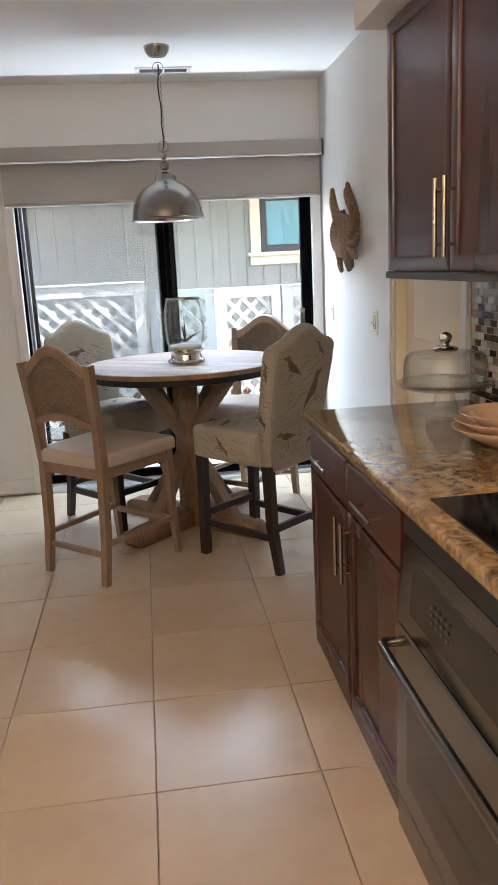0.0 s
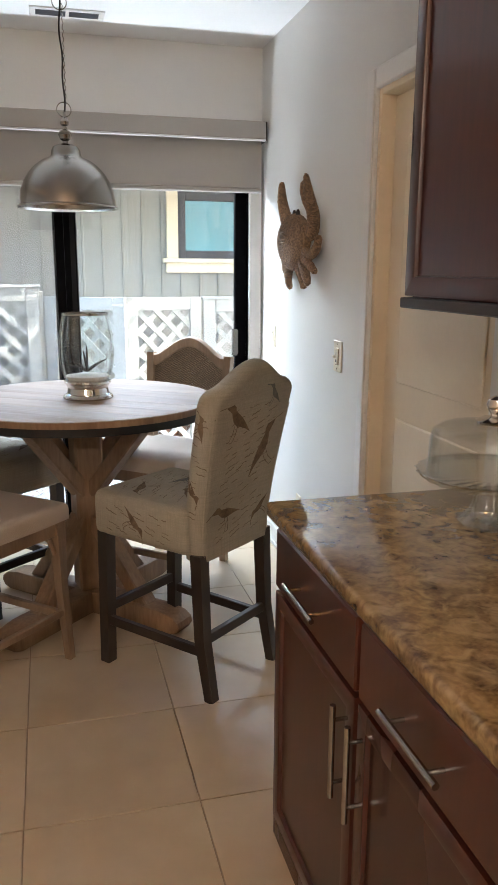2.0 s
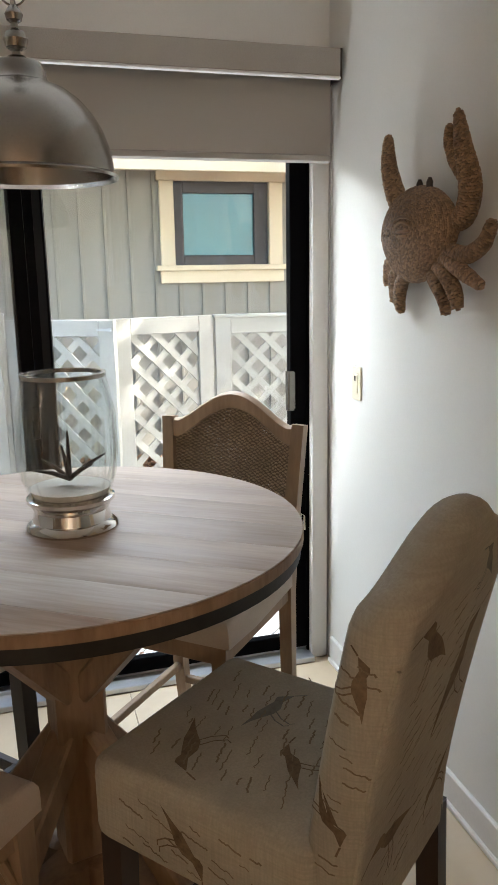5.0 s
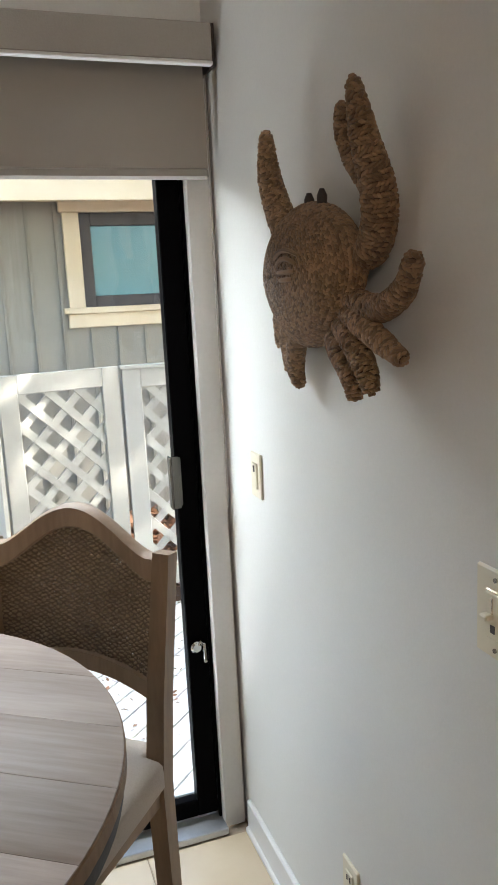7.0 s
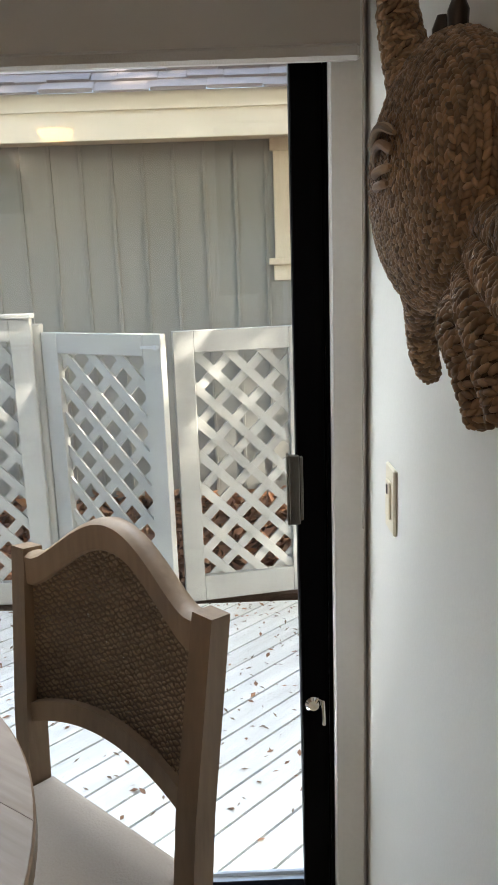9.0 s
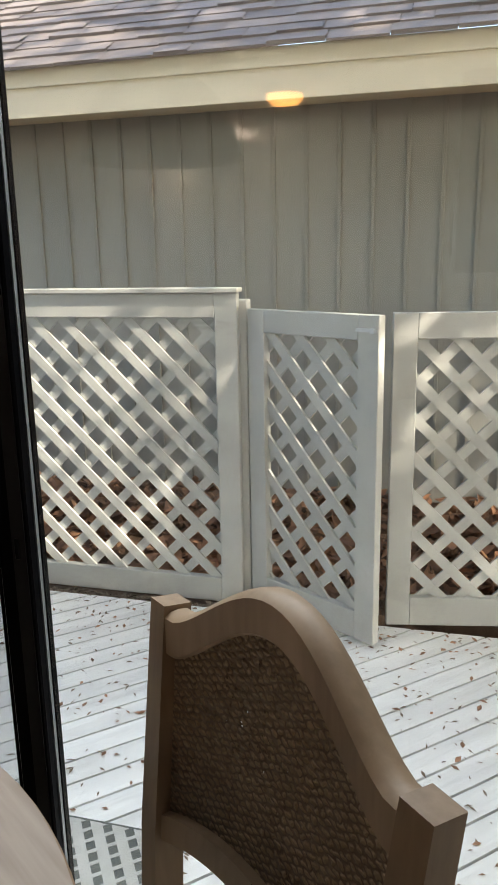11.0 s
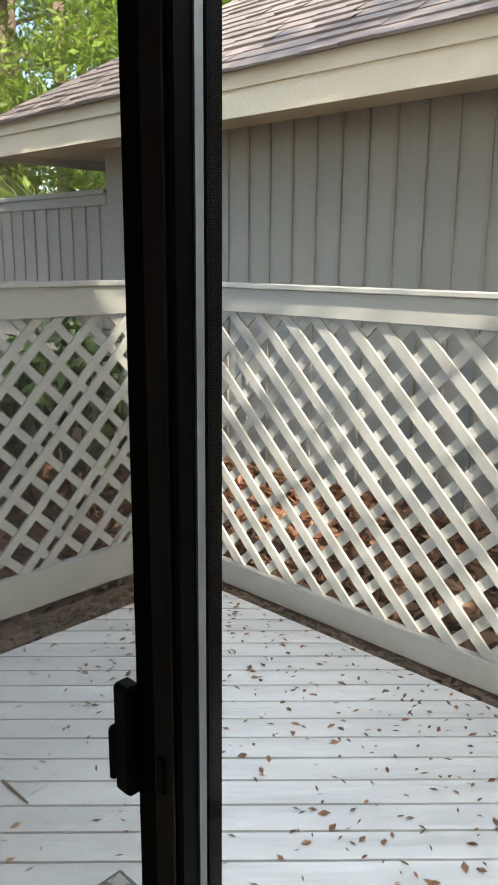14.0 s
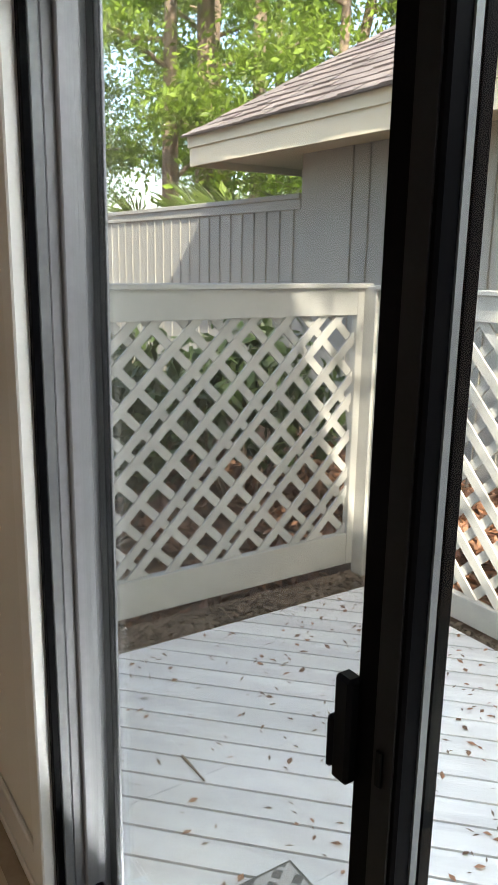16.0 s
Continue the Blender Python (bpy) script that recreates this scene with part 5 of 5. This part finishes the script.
for k in (7, 8, 9, 10, 11):
    piece("batten", bms, house, pose(0.117 + 0.1855 * k, WY, 0))
low = thing("garden_wall", "grey board-and-batten garden wall joined to the house", "wall")
part("wall", boxes((-11.5, WY + 0.01, -0.44, -4.39, WY + 0.13, 1.94)), SIDING, low, smooth=0)
part("cap", boxes((-11.5, WY - 0.03, 1.935, -4.39, WY + 0.17, 1.975), (-11.5, WY - 0.012, 1.855, -4.39, WY + 0.009, 1.935), bev=0.004), SIDING, low)
bml = finish(boxes((-0.009, -0.004, -0.44, 0.009, 0.009, 1.855), bev=0.002), "wall_batten", BATTEN)
for k in range(26):
    piece("batten", bml, low, pose(-4.50 - 0.195 * k, WY, 0))
EX, EY, EZ = -5.28, 8.20, 2.21
part("fascia", boxes((EX, EY, EZ, 8.3, EY + 0.025, EZ + 0.165), (EX - 0.01, EY - 0.02, EZ + 0.145, 8.3, EY + 0.012, EZ + 0.235), bev=0.003), FASCIA, house, "cream painted fascia")
part("end_fascia", boxes((EX, EY + 0.027, EZ, EX + 0.025, 17.0, EZ + 0.165), (EX - 0.02, EY + 0.014, EZ + 0.145, EX + 0.012, 17.0, EZ + 0.235), bev=0.003), FASCIA, house)
part("soffit", boxes((EX + 0.026, EY + 0.026, EZ + 0.06, 8.3, WY + 0.16, EZ + 0.075), (EX + 0.026, WY + 0.16, EZ + 0.06, -4.1, 17.0, EZ + 0.075)), FASCIA, house)
PITCH = math.tan(radians(33))
RZ, RUN = EZ + 0.238, 4.2
rb = bmesh.new()
ex, ey = EX - 0.05, EY - 0.05
corners = {"a": (ex, ey, RZ), "b": (8.4, ey, RZ), "c": (8.4, ey + RUN, RZ + RUN * PITCH), "d": (ex + RUN, ey + RUN, RZ + RUN * PITCH), "e": (ex, 17.0, RZ), "f": (ex + RUN, 17.0, RZ + RUN * PITCH)}
v = {k: rb.verts.new(p) for k, p in corners.items()}
rb.faces.new((v["a"], v["b"], v["c"], v["d"]))
rb.faces.new((v["a"], v["d"], v["f"], v["e"]))
roof = part("roof", rb, SHINGLE, house, "weathered brown shingle roof", smooth=0)
# shingles: overlapping tabs in courses up the slope facing the deck
rng = random.Random(4)
vs, fs = [], []
slope = math.hypot(1, PITCH)
for course in range(22):
    d0 = course * 0.125 - 0.03
    x = ex + max(d0, 0) + rng.uniform(0, 0.2)
    while x < 6.5:
        wd = rng.uniform(0.14, 0.30)
        x1 = x + wd - 0.004
        lift, drop = rng.uniform(0.010, 0.022), rng.uniform(-0.012, 0.006)
        q0, q1 = d0 + drop, d0 + 0.15
        n = len(vs)
        for s, up in ((q0, lift), (q1, 0.004)):
            for xx in (x, x1):
                yy = ey + s / slope
                vs.append((xx, yy - up * PITCH / slope, RZ + s / slope * PITCH + up / slope + 0.003))
        for xx in (x, x1):
            yy = ey + q0 / slope
            vs.append((xx, yy, RZ + q0 / slope * PITCH + 0.001))
        fs += [(n, n + 1, n + 3, n + 2), (n + 4, n + 5, n + 1, n)]
        x += wd
me = bpy.data.meshes.new("shingles")
me.from_pydata(vs, [], fs)
me.materials.append(SHINGLE)
sh = new("shingles", me)
sh.parent = house
tagged(sh, kind="stuff")
win = part("window", boxes((1.385, WY + 0.02, 1.55, 1.465, WY + 0.09, 2.20), (2.035, WY + 0.02, 1.55, 2.145, WY + 0.09, 2.20), (1.465, WY + 0.02, 1.55, 2.035, WY + 0.09, 1.65), (1.465, WY + 0.02, 2.115, 2.035, WY + 0.09, 2.20), bev=0.004), DARKFRAME, house, "dark framed window with cream trim")
part("pane", boxes((1.46, WY + 0.05, 1.645, 2.04, WY + 0.06, 2.12)), SKYGLASS, win, "glass with the sky's reflection put into its blue colour", smooth=0)
part("trim", boxes((1.275, WY - 0.028, 1.55, 1.385, WY + 0.02, 2.20), (2.145, WY - 0.028, 1.55, 2.255, WY + 0.02, 2.20), (1.255, WY - 0.034, 2.20, 2.275, WY + 0.02, 2.295), bev=0.004), FASCIA, win, "cream painted trim")
part("sill", boxes((1.235, WY - 0.06, 1.535, 2.295, WY + 0.02, 1.575), (1.265, WY - 0.030, 1.44, 2.265, WY - 0.001, 1.535), bev=0.004), FASCIA, win, "cream painted sill")

# doormat on the deck
mat_m = pose(-0.622, 5.575, DZ + 0.001)
mat_t = thing("doormat", "grey outdoor mat with a white trellis pattern on the deck", "mat")
part("base", box(bmesh.new(), 0, 0, 0, 0.92, 0.385, 0.008, 0.003, m=mat_m), MAT_GREY, mat_t)
for ang, wd, pt in ((radians(-55), 0.030, 0.066), (radians(40), 0.012, 0.066)):
    i = -14
    while i < 34:
        poly = clip_poly(band(i * pt, 0.22, ang, wd, 1.5), 0.012, 0.012, 0.908, 0.373)
        if len(poly) > 2:
            b = bmesh.new()
            prism(b, poly, 0.0025 if wd > 0.02 else 0.0015, m=mat_m @ pose(0, 0, 0.0081))
            part("stripe", b, MAT_WHITE, mat_t, smooth=0)
        i += 1


def leaves(name, count, place, size, mat, label, seed, category="leaves", flat=0.5, parent=None, long=1.8):
    """Many small folded leaves, each where place(rng) puts it."""
    rng = random.Random(seed)
    vs, fs = [], []
    for _ in range(count):
        c = Vector(place(rng))
        s = size * rng.uniform(0.6, 1.4)
        turn = Euler((rng.gauss(0, flat), rng.gauss(0, flat), rng.uniform(0, math.tau))).to_matrix()
        n = len(vs)
        for p in ((-long * 0.5, 0, 0), (0, -0.36, 0.10), (long * 0.5, 0, 0.06), (0, 0.36, 0.10)):
            vs.append(c + turn @ (Vector(p) * s))
        fs += [(n, n + 1, n + 2), (n, n + 2, n + 3)]
    me = bpy.data.meshes.new(name)
    me.from_pydata(vs, [], fs)
    me.materials.append(mat)
    ob = new(name, me)
    if parent:
        ob.parent = parent
        return tagged(ob, label)
    return tagged(ob, label, category, kind="stuff")


def north_spot(r):
    y = r.uniform(7.53, 8.7)
    return r.uniform(-5.5, 3.5), y, -0.11 + 0.139 * (y - 7.5) + abs(r.gauss(0, 0.03))


def bank_spot(r):
    x = r.uniform(-4.6, -2.12)
    return x, r.uniform(4.4, 7.9), -0.40 + 0.30 * max(0.0, -2.2 - x) + abs(r.gauss(0, 0.04))


def deck_spot(r):
    while True:
        x, y = r.uniform(-1.85, 2.3), r.uniform(5.7, 7.3)
        if r.random() < 0.25 + 0.75 * ((y - 5.7) / 1.6) ** 2:
            return x, y, DZ + 0.004


leaves("fallen_leaves", 460, deck_spot, 0.022, DRY, "dry brown and reddish leaves scattered on the deck", 3, flat=0.2, long=1.3)
leaves("leaf_crumbs", 900, deck_spot, 0.011, BARK, "small dark leaf crumbs scattered on the deck", 4, flat=0.15, long=2.2)
leaves("leaf_litter", 9000, north_spot, 0.06, DRY, "thick layer of dry orange leaves behind the fence", 5, flat=0.5)
leaves("leaf_litter", 4200, lambda r: bank_spot(r), 0.06, DRY, "dry leaves and mulch beyond the deck", 6, flat=0.5)
north_bank = bmesh.new()
prism(north_bank, [(7.53, -0.44), (7.53, -0.12), (8.715, 0.05), (8.715, -0.44)], 9.6, m=Matrix(((0, 0, 1, -5.8), (1, 0, 0, 0), (0, 1, 0, 0), (0, 0, 0, 1))))
solid("soil_bank", north_bank, LITTER, "leaf-covered soil rising towards the grey house", kind="structure", smooth=0)
bank = bmesh.new()
prism(bank, [(-2.2, -0.44), (-2.2, -0.41), (-4.8, 0.37), (-7.0, 0.40), (-7.0, -0.44)], 4.2, m=Matrix(((1, 0, 0, 0), (0, 0, 1, 4.1), (0, 1, 0, 0), (0, 0, 0, 1))))
solid("soil_bank", bank, LITTER, "sloping bank of dark soil and leaf litter", kind="structure", smooth=0)
solid("deck_edge_soil", boxes((-2.10, 5.4, -0.44, -1.85, 7.5, -0.10), (-1.85, 7.335, -0.44, 0.1, 7.46, -0.10)), LITTER, "dark soil strip along the edge of the deck", kind="structure", smooth=0)

solid("twig", tube(bmesh.new(), [(-1.147, 5.922, DZ + 0.006), (-1.007, 5.923, DZ + 0.007)], [0.005, 0.003], 7), BARK, "thin brown twig lying on the deck boards", "twig")
leaves("mulch", 2600, lambda r: (r.uniform(-2.06, -1.86), r.uniform(5.45, 7.4), -0.096 + abs(r.gauss(0, 0.008))), 0.022, BARK, "dark bark mulch along the edge of the deck", 8, category="mulch", flat=0.4)
leaves("mulch", 1500, lambda r: (r.uniform(-1.85, 0.05), r.uniform(7.34, 7.40), -0.096 + abs(r.gauss(0, 0.008))), 0.022, BARK, "dark bark mulch under the lattice fence", 10, category="mulch", flat=0.4)


def shrub_spot(cx, cy, cz, rx, ry, rz):
    def at(r):
        d = Vector((r.gauss(0, 1), r.gauss(0, 1), r.gauss(0, 1))).normalized() * r.uniform(0.5, 1.0)
        k = 1 + 0.3 * noise.noise(d * 2.3 + Vector((cx, cy, 0)))
        return cx + d.x * rx * k, cy + d.y * ry * k, cz + abs(d.z) * rz * k
    return at


for i, (x, y, r_, h) in enumerate(((-3.0, 6.3, 0.55, 1.15), (-3.3, 7.5, 0.7, 1.35), (-4.3, 7.0, 0.8, 1.2), (-3.6, 5.4, 0.6, 1.0))):
    s = thing("shrub", "dark green garden shrub behind the lattice fence", "shrub", "garden shrubs")
    for k in range(5):
        a = k * 1.26
        part("stem", tube(bmesh.new(), [(x, y, -0.44), (x + 0.2 * math.cos(a), y + 0.2 * math.sin(a), 0.1), (x + 0.4 * math.cos(a), y + 0.4 * math.sin(a), 0.55)], [0.02, 0.014, 0.006], 7), BARK, s)
    leaves("foliage", 1100, shrub_spot(x, y, 0.30, r_, r_, h * 0.62), 0.075, SHRUB, "small dark green leaves", 20 + i, parent=s, flat=0.9)


def tree(x, y, h, r, lean, seed, count=13000, reach=1.0, label="tall green tree behind the garden wall"):
    rng = random.Random(seed)
    t = thing("tree", label, "tree", "trees beyond the garden")
    base = Vector((x, y, -0.45))
    top = base + Vector((lean, rng.uniform(-0.5, 0.5), h))
    tp = [base.lerp(top, k / 8) + Vector((rng.gauss(0, 0.07), rng.gauss(0, 0.07), 0)) for k in range(9)]
    part("trunk", tube(bmesh.new(), tp, [r * (1.25 - 0.9 * k / 8) for k in range(9)], 14), BARK, t)
    tips = []
    for k in range(13):
        p = tp[3].lerp(tp[8], k / 12)
        a, ln = rng.uniform(0, math.tau), rng.uniform(1.2, 2.9) * reach
        mid = p + Vector((math.cos(a) * ln * 0.5, math.sin(a) * ln * 0.5, rng.uniform(0.1, 0.6)))
        end = p + Vector((math.cos(a) * ln, math.sin(a) * ln, rng.uniform(-0.3, 0.9)))
        part("limb", tube(bmesh.new(), [p, mid, end], [r * 0.32, r * 0.2, r * 0.06], 8), BARK, t)
        tips += [(mid, 0.6), (end, 0.95), (p.lerp(end, 0.75), 0.7)]

    def spot(q):
        c, s = q.choice(tips)
        return c + Vector((q.gauss(0, s * 0.55), q.gauss(0, s * 0.55), q.gauss(0, s * 0.30)))
    leaves("crown", count, spot, 0.082, LEAF, "airy crown of fresh green leaves", seed + 50, parent=t, flat=0.7)
    return t


for i, (x, y, h, r, ln) in enumerate(((-12.0, 11.5, 8.5, 0.16, 0.6), (-15.0, 14.5, 9.5, 0.20, -0.5), (-11.5, 15.0, 9.0, 0.15, 0.8), (-17.5, 11.0, 9.0, 0.18, 0.3), (-9.6, 13.2, 8.0, 0.13, -0.4), (-20.0, 17.0, 11.0, 0.24, 0.0),
                                       (-14.0, 19.0, 11.0, 0.22, 0.5), (-21.0, 12.5, 10.0, 0.2, 0.2), (-10.0, 19.5, 11.0, 0.20, 0.3), (-24.0, 22.0, 12.0, 0.25, 0.0))):
    tree(x, y, h, r, ln, 100 + i * 7)
# two trees out of view, added to shade the house wall and dapple the fence
tree(4.4, 6.75, 8.5, 0.13, 0.1, 211, 7000, 0.75, "unseen slim leafy tree added to shade the wall and fence")
tree(6.4, 6.70, 9.0, 0.13, -0.1, 223, 7000, 0.75, "unseen slim leafy tree added to shade the wall and fence")
for i, (x, y) in enumerate(((-8.4, 14.6), (-9.1, 15.6), (-7.9, 16.8), (-13.2, 12.8), (-16.5, 16.2))):
    p = thing("tree", "bare straight pine trunk behind the garden wall", "tree", "pine trunks beyond the garden")
    part("trunk", tube(bmesh.new(), [(x, y, -0.45), (x + 0.1, y, 5), (x + 0.15, y, 14)], [0.20, 0.17, 0.11], 14), BARK, p, "reddish brown pine trunk")


def fan_palm(x, y, z, size, seed):
    rng = random.Random(seed)
    t = thing("fan_palm", "fan palm with spiky green fronds behind the wall", "palm", "fan palms")
    part("trunk", tube(bmesh.new(), [(x, y, -0.45), (x, y, z)], [0.14, 0.12], 12), BARK, t)
    for k in range(16):
        a, el = k * 2.4 + rng.uniform(-0.3, 0.3), rng.uniform(-0.2, 1.1)
        d = Vector((math.cos(a) * math.cos(el), math.sin(a) * math.cos(el), math.sin(el)))
        hub = Vector((x, y, z)) + d * size * 0.55
        side = d.cross(Vector((0, 0, 1))).normalized()
        upv = side.cross(d)
        b = bmesh.new()
        tube(b, [(x, y, z), hub], [0.014, 0.009], 6)
        for j in range(17):
            f = radians(-80 + 10 * j)
            dirn = (d * math.cos(f) + side * math.sin(f)).normalized()
            tip = hub + dirn * size * rng.uniform(0.55, 0.75) + Vector((0, 0, -0.12 * size)) + upv * rng.uniform(-0.05, 0.05)
            mid = hub.lerp(tip, 0.5) + Vector((0, 0, 0.05 * size))
            wv = dirn.cross(upv).normalized() * 0.018
            a0, a1, a2, a3 = (b.verts.new(q) for q in (hub, mid - wv, tip, mid + wv))
            b.faces.new((a0, a1, a2))
            b.faces.new((a0, a2, a3))
        part("frond", b, FROND, t, smooth=0)


for i, (x, y, z, s) in enumerate(((-5.6, 10.2, 1.55, 1.0), (-7.0, 10.0, 1.4, 1.1), (-8.6, 10.4, 1.6, 1.0), (-6.4, 11.4, 2.0, 1.2), (-10.2, 10.2, 1.5, 1.0))):
    fan_palm(x, y, z, s, 300 + i)
leaves("undergrowth", 14000, lambda r: (r.uniform(-30, -7), r.uniform(10.5, 26), -0.3 + abs(r.gauss(0, 1.5))), 0.12, LEAF, "dense green undergrowth below the trees", 9, category="bushes", flat=0.9)

# ---- pieces of floor, deck and backsplash ----
P = 0.483
tile = finish(box(bmesh.new(), -P / 2 + 0.0018, -P / 2 + 0.0018, -0.012, P / 2 - 0.0018, P / 2 - 0.0018, 0.0, 0.0012), "tile", TILE)
x = 0.004 + P / 2 - 4 * P
while x < EAST + P / 2:
    y = 3.06 + P / 2 - 11 * P
    while y < NORTH + P / 2:
        x0, x1, y0, y1 = max(x - P / 2, WEST) + 0.0018, min(x + P / 2, EAST) - 0.0018, max(y - P / 2, SOUTH) + 0.0018, min(y + P / 2, 5.304) - 0.0018
        if x1 - x0 > P - 0.005 and y1 - y0 > P - 0.005:
            piece("tile", tile, floor, pose(x, y, 0))
        elif x1 - x0 > 0.03 and y1 - y0 > 0.03:
            piece("tile", finish(boxes((x0, y0, -0.012, x1, y1, 0.0), bev=0.0012), "tile", TILE), floor)
        y += P
    x += P
U = 0.1055
for k in range(-80, 40):
    u = -4.683 + k * U + 0.05
    if not -7.0 < u < -1.2:
        continue
    c = u * math.sqrt(2)
    poly = clip_poly(band(c / 2, -c / 2, radians(45), U - 0.0095, 14.0), -1.845, 5.53, 3.4, 7.325)
    if len(poly) > 2:
        b = bmesh.new()
        prism(b, poly, 0.032, m=pose(0, 0, DZ - 0.032))
        bmesh.ops.transform(b, matrix=pose(0, 0, 0, 0, 0, -45), verts=b.verts)
        ob = part("board", b, DECK, deck, smooth=0)
        ob.matrix_basis = pose(0, 0, 0, 0, 0, 45)
splash = solid("backsplash", boxes((EAST - 0.008, SOUTH, 0.915, EAST - 0.0005, 2.916, 1.388)), GROUT, "glass and stone mosaic backsplash in browns and silver", kind="structure", smooth=0)
meshes = [finish(box(bmesh.new(), -0.004, -0.0235, -0.0115, 0.0, 0.0235, 0.0115, 0.001), "mosaic_tile", mm) for mm in MOSAIC]
rng = random.Random(8)
for row in range(18):
    y = 2.905 - (0.025 if row % 2 else 0.0)
    for col in range(16):
        yy, zz = y - col * 0.050 - 0.012, 0.930 + row * 0.0262
        if yy + 0.0235 < 2.914 and zz < 1.376:
            piece("mosaic_tile", rng.choice(meshes + [meshes[1], meshes[2]]), splash, pose(EAST - 0.008, yy, zz))
